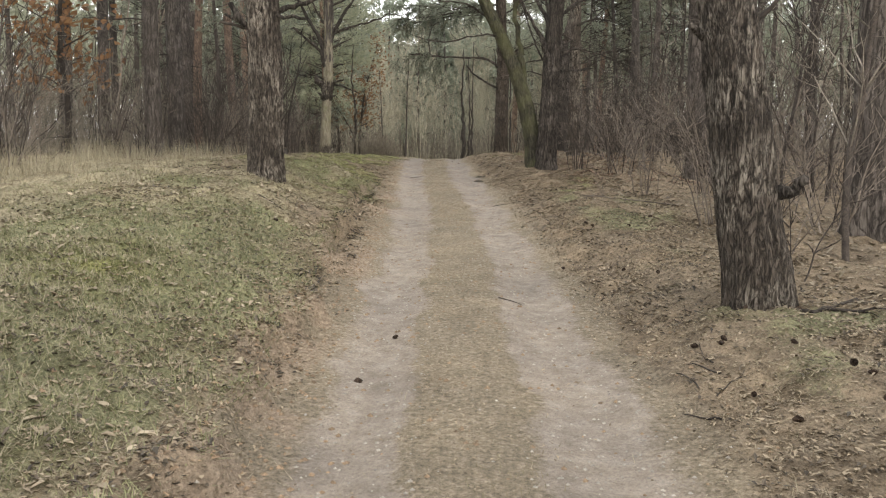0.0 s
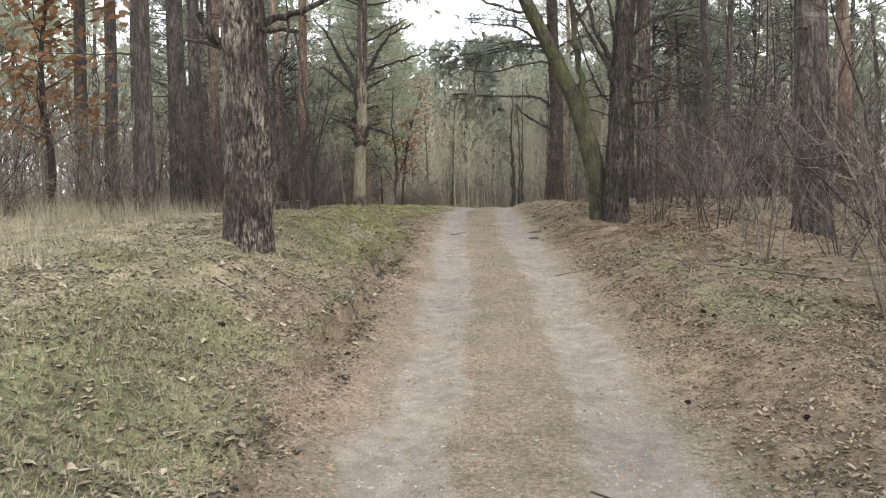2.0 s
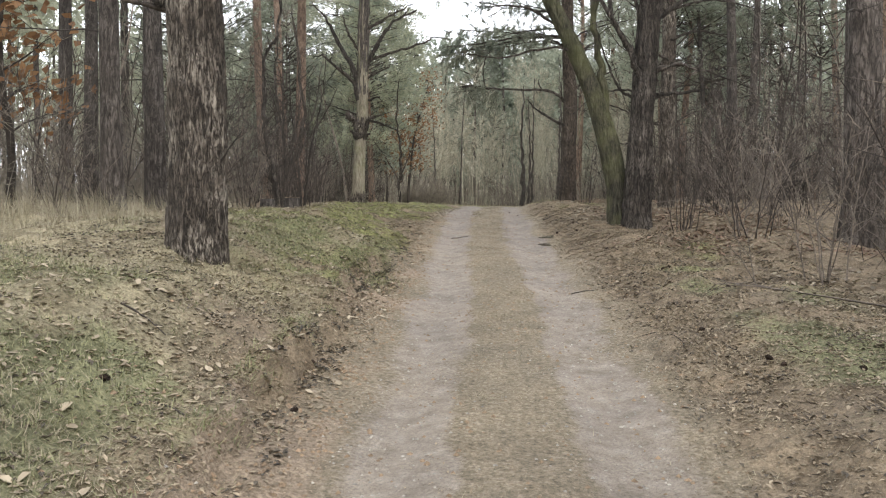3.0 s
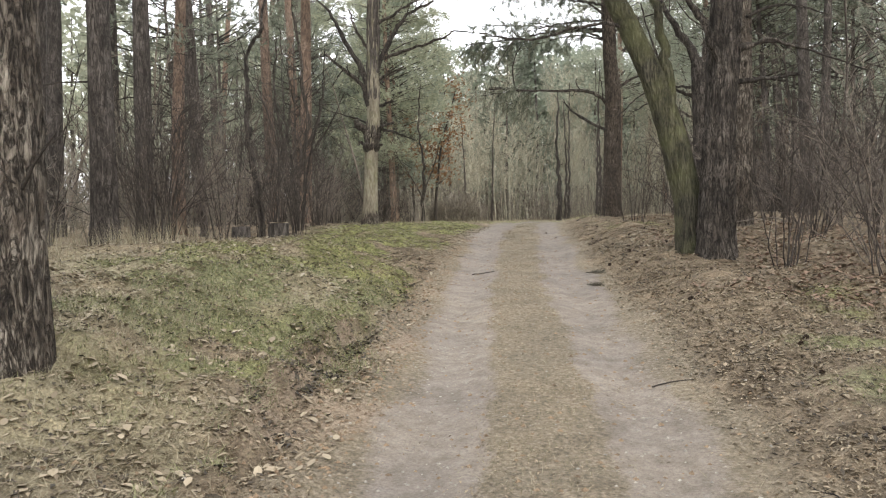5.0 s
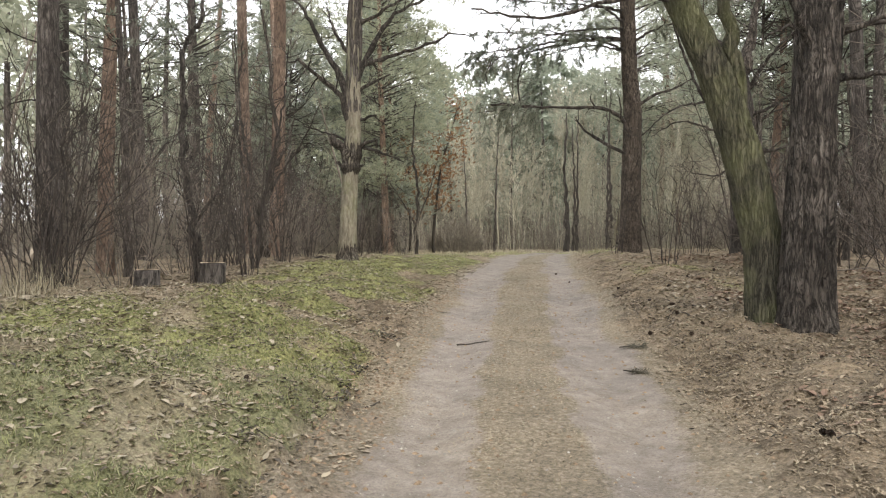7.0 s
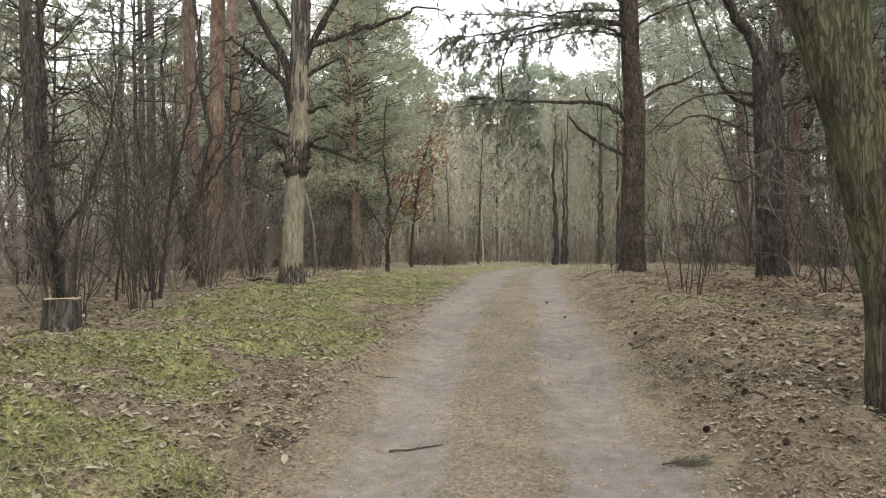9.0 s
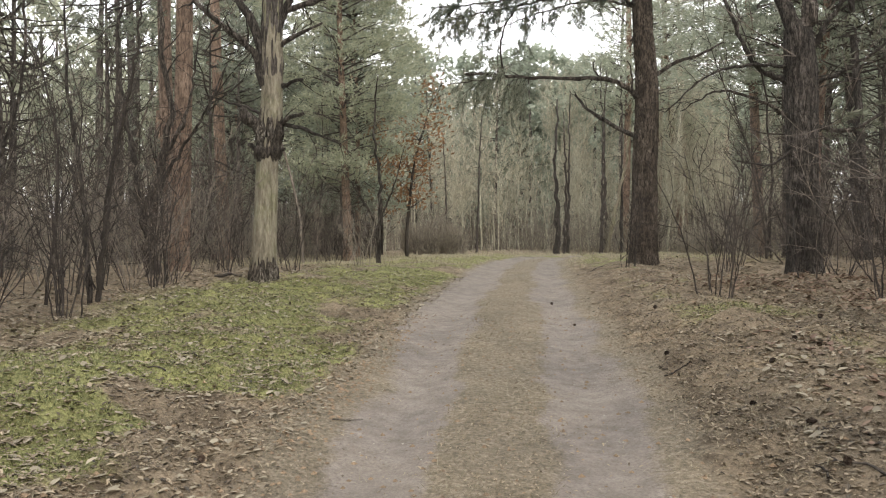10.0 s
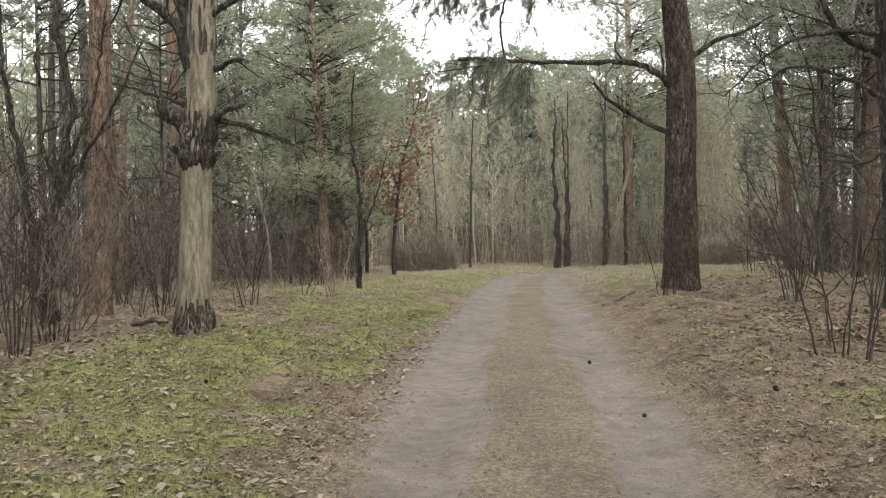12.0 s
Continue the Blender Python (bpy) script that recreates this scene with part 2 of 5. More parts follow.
def moss_mask(x, y):
    """Where green shows in the verge, 0..1."""
    u = across(x, y)
    m = fractal(x, y, 1.6, 41) * 0.6 + fractal(x, y, 0.45, 47, 2) * 0.5
    left = soft(-1.12, -1.45, u) * soft(-4.6, -3.2, u)
    strip = soft(-1.0, -1.5, u) * soft(-3.3, -2.0, u) * soft(10, 17, y)
    right = soft(1.4, 1.9, u) * soft(3.1, 2.4, u)
    glade = soft(30, 36, y) * soft(60, 52, y) * soft(0.9, 1.8, np.abs(u)) * soft(9, 5, np.abs(u))
    spots = sum(a * np.exp(-(((x - px) / r) ** 2 + ((y - py) / (1.5 * r)) ** 2)) for px, py, r, a in [(-2.17, 4.78, 0.42, 1.6), (-2.3, 3.5, 0.7, 0.8), (-1.8, 5.7, 0.5, 0.7), (-2.7, 6.6, 0.6, 0.6), (-1.9, 7.6, 0.5, 0.6), (2.27, 9.6, 0.35, 0.8), (-2.7, 13.2, 0.35, 0.7), (-1.5, 12.9, 0.4, 0.6), (-2.35, 18.6, 0.45, 0.8), (-2.1, 22.6, 0.6, 0.8)])
    amount = left * soft(-0.3, 0.6, m - 0.06 + 0.3 * soft(10, 13, y)) * (0.62 + 0.18 * soft(9, 13, y))
    amount = amount + strip * soft(-0.45, 0.55, m) * (0.52 + 0.2 * soft(17, 22, y)) + spots * soft(-0.7, 0.2, m)
    return np.clip(amount + right * soft(0.1, 0.7, m) * 0.6 + glade * 0.5 * soft(-0.6, 0.5, m), 0, 1)


def fresh_spot(x, y):
    """The bright cushion of moss on the bank near the start, 0..1."""
    return np.exp(-(((x + 2.17) / 0.4) ** 2 + ((y - 4.85) / 0.5) ** 2))


def ground():
    fine = np.arange(-2.4, 1.8, 0.035)
    xs = spread((-5.0, 4.0), 0.085, 2500)
    xs = np.concatenate([xs[xs < -2.43], fine, xs[xs > 1.83]])
    ys = spread((1.5, 30.0), 0.055, 2500, 1.1)
    X, Y = np.meshgrid(xs, ys)
    Z = ground_z(X, Y)
    nx, ny = len(xs), len(ys)
    verts = np.stack([X, Y, Z], -1).reshape(-1, 3)
    i = np.arange(nx * ny).reshape(ny, nx)
    faces = np.stack([i[:-1, :-1], i[:-1, 1:], i[1:, 1:], i[1:, :-1]], -1).reshape(-1, 4)
    ob = mesh_object("ground", verts.tolist(), faces.tolist(), ground_material())
    me = ob.data
    u = across(X, Y)
    wob = u + 0.09 * fractal(X, Y, 0.7, 51)
    fade = soft(75, 45, Y)
    wob = wob + 0.035 * fractal(X, Y, 0.16, 52, 2)
    outer = np.where(wob < 0, 0.8 + 0.26 * soft(20, 24, Y), 0.82)
    rut = soft(0.25, 0.4, np.abs(wob)) * soft(outer + 0.13, outer - 0.13, np.abs(wob)) * fade * (0.88 + 0.1 * soft(11, 19, Y) + 0.4 * fractal(X, Y, 0.9, 71))
    road = soft(1.3, 0.95, np.abs(wob + 0.06)) * fade
    dry = soft(-1.15, -1.9, u) * soft(20, 12, Y) * soft(-0.7, 0.5, fractal(X, Y, 1.5, 61) + 0.4)
    dry = np.maximum(dry, soft(32, 38, Y) * soft(64, 58, Y) * soft(12, 8, np.abs(u + 2)) * 0.7)
    for key, val in (("rut", rut), ("road", road), ("damp", soft(11, 19, Y + 2 * fractal(X, Y, 2.5, 95))), ("scar", np.maximum(soft(0.16, 0.05, np.abs(u - lip(X, Y) + 0.05)), 0.75 * soft(0.35, 0.1, np.abs(u + 1.1))) * soft(19, 13, Y) * soft(-0.35, 0.35, fractal(X, Y, 0.7, 91))), ("dull", soft(17, 11, Y + 2 * fractal(X, Y, 1.5, 97)) * (1 - fresh_spot(X, Y))), ("moss", moss_mask(X, Y)), ("dry", dry)):
        at = me.attributes.new(key, "FLOAT", "POINT")
        at.data.foreach_set("value", val.reshape(-1).astype(np.float32))
    return tagged(ob, "uneven forest ground with a two-rut sandy track, mossy bank and leaf litter", "ground", kind="structure")


def ground_material():
    m, n, l, b = material("forest_floor")
    tc = n.new("ShaderNodeTexCoord")

    def attr(name):
        a = n.new("ShaderNodeAttribute")
        a.attribute_name = name
        return a.outputs["Fac"]

    def nz(scale, detail=6.0, rough=0.6):
        t = node(n, "ShaderNodeTexNoise", Scale=scale, Detail=detail, Roughness=rough)
        l.new(tc.outputs["Object"], t.inputs["Vector"])
        return t.outputs["Fac"]

    grain, mid, big, speck = nz(55, 8, 0.78), nz(9), nz(1.3), nz(28, 5)
    litter = ramp(n, l, mid, [(0.3, (0.14, 0.112, 0.08)), (0.5, (0.215, 0.172, 0.124)), (0.7, (0.29, 0.235, 0.17))])
    sand = ramp(n, l, mid, [(0.3, (0.24, 0.206, 0.17)), (0.55, (0.318, 0.277, 0.235)), (0.75, (0.375, 0.335, 0.292))])
    verge = ramp(n, l, speck, [(0.3, (0.155, 0.131, 0.093)), (0.52, (0.245, 0.207, 0.154)), (0.7, (0.33, 0.284, 0.22))])
    drygrass = ramp(n, l, speck, [(0.3, (0.175, 0.155, 0.1)), (0.6, (0.345, 0.305, 0.21))])
    fresh = ramp(n, l, speck, [(0.3, (0.118, 0.124, 0.05)), (0.6, (0.28, 0.282, 0.125))])
    faded = ramp(n, l, speck, [(0.3, (0.108, 0.112, 0.062)), (0.6, (0.238, 0.236, 0.142))])
    green = mix(n, l, attr("dull"), fresh, faded)

    def mask(a, noise_out, amount):
        ma = n.new("ShaderNodeMath")
        ma.operation = "MULTIPLY_ADD"
        l.new(noise_out, ma.inputs[0])
        ma.inputs[1].default_value = amount
        l.new(a, ma.inputs[2])
        return ramp(n, l, ma.outputs[0], [(0.12 + amount * 0.5, (0, 0, 0)), (0.88 + amount * 0.5, (1, 1, 1))])

    col = mix(n, l, mask(attr("dry"), speck, 0.6), litter, drygrass)
    col = mix(n, l, mask(attr("moss"), speck, 0.9), col, green)
    col = mix(n, l, mask(attr("road"), mid, 0.6), col, verge)
    col = mix(n, l, mask(attr("scar"), mid, 0.7), col, ramp(n, l, speck, [(0.3, (0.21, 0.165, 0.122)), (0.65, (0.34, 0.275, 0.21))]))
    packed = ramp(n, l, mid, [(0.3, (0.222, 0.193, 0.167)), (0.55, (0.28, 0.246, 0.217)), (0.75, (0.325, 0.29, 0.258))])
    sand = mix(n, l, attr("damp"), sand, packed)
    col = mix(n, l, mask(attr("rut"), speck, 0.7), col, sand)
    g = ramp(n, l, grain, [(0.32, (0.34, 0.33, 0.31)), (0.47, (0.95, 0.95, 0.95)), (0.68, (1.6, 1.57, 1.52))])
    calm = n.new("ShaderNodeMapRange")
    calm.inputs["To Min"].default_value = 0.9
    calm.inputs["To Max"].default_value = 0.45
    l.new(attr("rut"), calm.inputs["Value"])
    col = mix(n, l, calm.outputs[0], col, g, "MULTIPLY")
    # uneven tone; the dark blotches paint in shadows among leaves and moss
    patchy = ramp(n, l, nz(3.2, 5, 0.65), [(0.36, (0.62, 0.6, 0.57)), (0.5, (1.0, 1.0, 1.0)), (0.66, (1.22, 1.21, 1.18))])
    rough_land = n.new("ShaderNodeMapRange")
    rough_land.inputs["To Min"].default_value = 0.95
    rough_land.inputs["To Max"].default_value = 0.35
    l.new(attr("road"), rough_land.inputs["Value"])
    col = mix(n, l, rough_land.outputs[0], col, patchy, "MULTIPLY")
    t = ramp(n, l, big, [(0.3, (0.73, 0.73, 0.74)), (0.7, (1.02, 1.0, 0.965))])
    col = mix(n, l, 0.9, col, t, "MULTIPLY")
    l.new(col, b.inputs["Base Color"])
    b.inputs["Roughness"].default_value = 0.95
    b.inputs["Specular IOR Level"].default_value = 0.2
    add = n.new("ShaderNodeMath")
    l.new(grain, add.inputs[0])
    l.new(speck, add.inputs[1])
    bp = n.new("ShaderNodeBump")
    bp.inputs["Distance"].default_value = 0.03
    bp.inputs["Strength"].default_value = 0.8
    l.new(add.outputs[0], bp.inputs["Height"])
    l.new(bp.outputs[0], b.inputs["Normal"])
    return m


ground()


# ---- plant geometry ----
class Geo:
    """Vertices and faces gathered for one mesh."""

    def __init__(self):
        self.v, self.f = [], []

    def tube(self, pts, radii, sides=5, rough=0.0, rng=None):
        pts = [Vector(p) for p in pts]
        base = len(self.v)
        side = None
        for i, p in enumerate(pts):
            d = (pts[min(i + 1, len(pts) - 1)] - pts[max(i - 1, 0)]).normalized()
            if side is None:
                side = d.orthogonal().normalized()
            side = (side - d * side.dot(d)).normalized()
            other = d.cross(side)
            for k in range(sides):
                a = 2 * math.pi * k / sides
                r = radii[i] * (1 + (rng.uniform(-rough, rough) if rough else 0))
                self.v.append(p + (side * math.cos(a) + other * math.sin(a)) * r)
        for i in range(len(pts) - 1):
            for k in range(sides):
                a, b = base + i * sides + k, base + i * sides + (k + 1) % sides
                self.f.append((a, b, b + sides, a + sides))
        # close the tip
        self.v.append(pts[-1] + (pts[-1] - pts[-2]).normalized() * radii[-1] * 0.6)
        tip, last = len(self.v) - 1, base + (len(pts) - 1) * sides
        for k in range(sides):
            self.f.append((last + k, last + (k + 1) % sides, tip))

    def shoot(self, pts, r):
        """A fine twig that runs out to a point."""
        self.tube(pts[:-1], taper(r, r * 0.6, len(pts) - 1), 3) if len(pts) > 2 else None
        base = len(self.v)
        if len(pts) > 2:
            self.f = self.f[:-3]
            self.v[-1] = Vector(pts[-1])
            for k in range(3):
                self.f.append((base - 4 + k, base - 4 + (k + 1) % 3, base - 1))
            return
        d = (pts[1] - pts[0]).normalized()
        o = d.orthogonal().normalized()
        for k in range(3):
            self.v.append(pts[0] + Matrix.Rotation(2.094 * k, 3, d) @ o * r)
        self.v.append(Vector(pts[1]))
        for k in range(3):
            self.f.append((base + k, base + (k + 1) % 3, base + 3))

    def blade(self, p, d, w):
        """A slim tapered leaf or needle bundle from p along d, w wide."""
        s = d.orthogonal().normalized() * w
        i = len(self.v)
        self.v += [p - s * 0.5, p + d * 0.55 + s * 0.6, p + d, p + d * 0.5 - s * 0.6]
        self.f.append((i, i + 1, i + 2, i + 3))

    def make(self, name, mat, parent=None, label=""):
        return mesh_object(name, [tuple(v) for v in self.v], self.f, mat, parent, label)


def wander(rng, p, d, length, n, bend=0.25, lift=0.0):
    """Points of a crooked shoot from p along d."""
    p, d = Vector(p), Vector(d).normalized()
    out = [p.copy()]
    for _ in range(n):
        d = (d + Vector((rng.gauss(0, bend), rng.gauss(0, bend), rng.gauss(0, bend) + lift))).normalized()
        p = p + d * (length / n)
        out.append(p.copy())
    return out


def taper(a, b, n):
    return [a + (b - a) * i / (n - 1) for i in range(n)]


def aside(rng, d, spread_):
    d = Vector(d).normalized()
    o = d.orthogonal().normalized()
    o.rotate(Matrix.Rotation(rng.uniform(0, 6.283), 3, d))
    return (d + o * spread_).normalized()


def trunk_geo(pts, radii, seed, sides=40, step=0.05, relief=0.012, flare=0.35):
    """A thick stem with ridged bark relief, flared at its foot."""
    pts = [Vector(p) for p in pts]
    length = [0.0]
    for a, b in zip(pts, pts[1:]):
        length.append(length[-1] + (b - a).length)
    n = max(4, int(length[-1] / step))
    s = np.linspace(0, length[-1], n)
    k = np.ones(9) / 9
    cols = []
    for ax in range(3):
        c = np.interp(s, length, [p[ax] for p in pts])
        cols.append(np.convolve(np.pad(c, 4, mode="reflect", reflect_type="odd"), k, "valid"))
    r = np.interp(s, length, radii)
    r = r * (1 + flare * np.exp(-s / 0.22))
    a = np.linspace(0, 2 * math.pi, sides, endpoint=False)
    A, S = np.meshgrid(a, s)
    R = r[:, None] * np.ones_like(A)
    cx, cy = np.cos(A) * 3.1, np.sin(A) * 3.1
    ridge = lattice(cx * 2.3 + 9 + 0.8 * np.sin(S * 2), S * 3.2 + cy * 2.3, seed) + 0.6 * lattice(cx * 4.5 + S, S * 7 + cy * 4.5, seed + 3)
    lobes = lattice(cx + 40, cy + S * 0.5, seed + 7)
    R = R + relief * ridge + 0.05 * r[:, None] * lobes + (0.25 * flare * r[:, None]) * np.exp(-S / 0.25) * np.cos(A * 5 + seed)
    X = cols[0][:, None] + R * np.cos(A)
    Y = cols[1][:, None] + R * np.sin(A)
    Z = cols[2][:, None] + 0 * A
    g = Geo()
    g.v = [tuple(p) for p in np.stack([X, Y, Z], -1).reshape(-1, 3)]
    i = np.arange(n * sides).reshape(n, sides)
    j = np.roll(i, -1, 1)
    g.f = [tuple(q) for q in np.stack([i[:-1], j[:-1], j[1:], i[1:]], -1).reshape(-1, 4).tolist()]
    top = i[-1].tolist()
    g.f.append(tuple(top))
    return g


def tuft(g, rng, p, d, n, size, width):
    """A brush of needles round the end of a shoot."""
    for _ in range(n):
        dd = aside(rng, d, rng.uniform(0.2, 1.3)) * size * rng.uniform(0.6, 1.1)
        g.blade(p - d * size * rng.uniform(0, 0.7), dd, width)


def leaves_np(r, c, d, length, width):
    """Slim four-cornered leaves, needle bundles or twig ends at points c along d, as arrays of corners and faces."""
    d = d / np.linalg.norm(d, axis=1)[:, None]
    s = np.cross(d, r.normal(0, 1, d.shape))
    s = s / np.linalg.norm(s, axis=1)[:, None] * np.asarray(width).reshape(-1, 1)
    d = d * np.asarray(length).reshape(-1, 1)
    v = np.stack([c - s * 0.3, c + d * 0.5 + s * 0.55, c + d, c + d * 0.45 - s * 0.55], 1).reshape(-1, 3)
    return v, np.arange(len(v)).reshape(-1, 4)


def pads(r, n_pads, low, high, reach, thick, per_pad):
    """Points in flat foliage pads spread up a conifer's crown: centre of each point and a direction outward."""
    f = np.sort(r.random(n_pads)) ** 0.85
    z = low + (high - low) * f
    rad = reach * (0.25 + 0.75 * np.sin(math.pi * (0.22 + 0.74 * f))) * r.uniform(0.35, 1.05, n_pads)
    a = r.uniform(0, 6.283, n_pads)
    wide = (0.35 + 0.3 * reach * (1.1 - f)) * r.uniform(0.6, 1.2, n_pads)
    k = np.repeat(np.arange(n_pads), per_pad)
    n = len(k)
    b, q = r.uniform(0, 6.283, n), np.sqrt(r.random(n))
    off = np.stack([np.cos(b) * q, np.sin(b) * q], -1) * wide[k, None]
    # pads are drawn out along their limb and arch down at the rim
    ca, sa = np.cos(a[k]), np.sin(a[k])
    x = rad[k] * ca + off[:, 0] * ca * 1.35 - off[:, 1] * sa
    y = rad[k] * sa + off[:, 0] * sa * 1.35 + off[:, 1] * ca
    zz = z[k] + 0.22 * rad[k] - thick * q * q * 1.4 + r.normal(0, thick * 0.45, n)
    d = np.stack([x * 0.5 + r.normal(0, 0.7, n), y * 0.5 + r.normal(0, 0.7, n), r.normal(0.45, 0.5, n)], -1)
    return np.stack([x, y, zz], -1), d, np.stack([rad * ca[::per_pad], rad * sa[::per_pad], z + 0.22 * rad], -1), z


def thing(name, x, y, label, category, group="", sink=0.06):
    e = new(name)
    e.matrix_basis = pose(x, y, float(ground_z(x, y)) - sink)
    return tagged(e, label, category, group)


# ---- forest pines ----
def pine_kind(seed, height, r, crown_from, bark_mat, tufts=10, limbs=40, name="pine_tree", spread_=2.3, blades=9, size=0.25, wide=0.03, needle=None):
    """A tall forest pine: straight stem, dead snags below, open crown above."""
    rng = random.Random(seed)
    e = new(name)
    top = wander(rng, (0, 0, 0), (0, 0, 1), height, 12, 0.018, 0.01)
    trunk_geo(top, taper(r, r * 0.22, 13), seed, 11, 0.5, 0.006, 0.3).make("trunk", bark_mat, e)
    snag = Geo()
    for _ in range(10):
        z = rng.uniform(2.0, crown_from + 1)
        i = z / height * 12
        p = top[int(i)].lerp(top[min(12, int(i) + 1)], i % 1)
        a = rng.uniform(0, 6.283)
        L = rng.uniform(0.3, 1.6)
        q = wander(rng, p, (math.cos(a), math.sin(a), rng.uniform(-0.15, 0.35)), L, 5, 0.16)
        snag.tube(q, taper(0.018, 0.004, 6), 3)
        for k in (2, 3, 4):
            snag.tube(wander(rng, q[k], aside(rng, q[k] - q[k - 1], 0.8), L * 0.35, 3, 0.2), taper(0.006, 0.002, 4), 3)
    tagged(snag.make("dead_branchwork", M_LIMB, e), kind="stuff")
    wood, needles = Geo(), Geo()
    for _ in range(limbs):
        f = rng.uniform(0, 1)
        z = crown_from + (height - crown_from) * f
        i = min(11.99, z / height * 12)
        p = top[int(i)].lerp(top[min(12, int(i) + 1)], i % 1)
        a = rng.uniform(0, 6.283)
        L = (0.5 + spread_ * math.sin(math.pi * (0.2 + 0.75 * f))) * rng.uniform(0.6, 1.1)
        pts = wander(rng, p, (math.cos(a), math.sin(a), rng.uniform(-0.1, 0.45)), L, 5, 0.16, 0.04)
        wood.tube(pts, taper(0.03, 0.008, 6), 3)
        for _ in range(tufts):
            k = rng.randint(2, 5)
            d = aside(rng, pts[k] - pts[k - 1], rng.uniform(0.3, 1.1))
            d.z = abs(d.z) * 0.6
            c = pts[k] + d * rng.uniform(0.1, 0.75)
            tuft(needles, rng, c, d, blades, size, wide)
    tagged(wood.make("branchwork", M_LIMB, e), kind="stuff")
    needles.make("crown", needle or M_NEEDLE, e)
    return e


def full_pine(seed, height, r0, low, reach, needle, name="pine_tree"):
    """A pine grown in the open: foliage in layered pads down to its low limbs."""
    r = np.random.default_rng(seed)
    rng = random.Random(seed)
    e = new(name)
    top = wander(rng, (0, 0, 0), (0, 0, 1), height, 12, 0.018, 0.01)
    trunk_geo(top, taper(r0, r0 * 0.2, 13), seed, 12, 0.5, 0.006, 0.3).make("trunk", M_PINE_RED, e)
    c, d, tips, z = pads(r, 140, low, height, reach, 0.24, 40)
    wood = Geo()
    for tip, zz in zip(tips, z):
        i = min(11.99, zz / height * 12)
        p = top[int(i)].lerp(top[min(12, int(i) + 1)], i % 1)
        t = Vector(tip)
        wood.tube([p, p.lerp(t, 0.5) + Vector((0, 0, 0.1)), t], [0.035, 0.022, 0.008], 4)
        for _ in range(3):
            wood.shoot([p.lerp(t, 0.6), t + Vector((rng.gauss(0, 0.4), rng.gauss(0, 0.4), rng.gauss(0, 0.15)))], 0.008)
    # dead twiggy limbs under the crown
    for _ in range(26):
        i = rng.uniform(0.8, max(1.2, (low + 1.5) / height * 12))
        p = top[int(i)].lerp(top[int(i) + 1], i % 1)
        a = rng.uniform(0, 6.283)
        q = wander(rng, p, (math.cos(a), math.sin(a), rng.uniform(-0.2, 0.25)), rng.uniform(0.6, 2.2), 5, 0.16)
        wood.tube(q, taper(0.016, 0.004, 6), 3)
        for k in (2, 3, 4, 5):
            wood.shoot(wander(rng, q[k], aside(rng, q[k] - q[k - 1], 0.9), 0.5, 2, 0.2), 0.006)
    tagged(wood.make("branchwork", M_PINE_FAR, e), kind="stuff")
    k = np.repeat(np.arange(len(c)), 6)
    d6 = d[k] + r.normal(0, 0.75, (len(k), 3)) * np.linalg.norm(d[k], axis=1)[:, None] * 0.6
    v, f = leaves_np(r, c[k] + r.normal(0, 0.05, (len(k), 3)), d6, r.uniform(0.13, 0.25, len(k)), r.uniform(0.03, 0.054, len(k)))
    mesh_object("crown", v.tolist(), f.tolist(), needle, e)
    return e


def brush_kind(seed, height, r0, mat, name="bare_sapling"):
    """A slender leafless tree whose many fine twigs all strive upward."""
    r = np.random.default_rng(seed)
    rng = random.Random(seed)
    e = new(name)
    line = wander(rng, (0, 0, 0), (rng.uniform(-0.06, 0.06), rng.uniform(-0.06, 0.06), 1), height, 12, 0.05, 0.04)
    g = Geo()
    g.tube(line, taper(r0, 0.008, 13), 6)
    g.make("trunk", mat, e)
    t = Geo()
    c, d, L = [], [], []
    for _ in range(34):
        k = rng.randint(3, 12)
        q = wander(rng, line[k], aside(rng, (0, 0, 1), rng.uniform(0.3, 0.75)), height * rng.uniform(0.08, 0.24), 4, 0.08, 0.09)
        t.shoot(q, 0.011)
        for _ in range(16):
            j = rng.randint(1, 4)
            c.append(q[j])
            d.append(aside(rng, q[j] - q[j - 1], rng.uniform(0.3, 0.9)))
            L.append(rng.uniform(0.2, 0.75))
    v, f = leaves_np(r, np.array(c), np.array(d), np.array(L), 0.022)
    i = len(t.v)
    t.v += [tuple(p) for p in v]
    t.f += [tuple(x + i for x in q) for q in f.tolist()]
    tagged(t.make("branchwork", mat, e), kind="stuff")
    return e


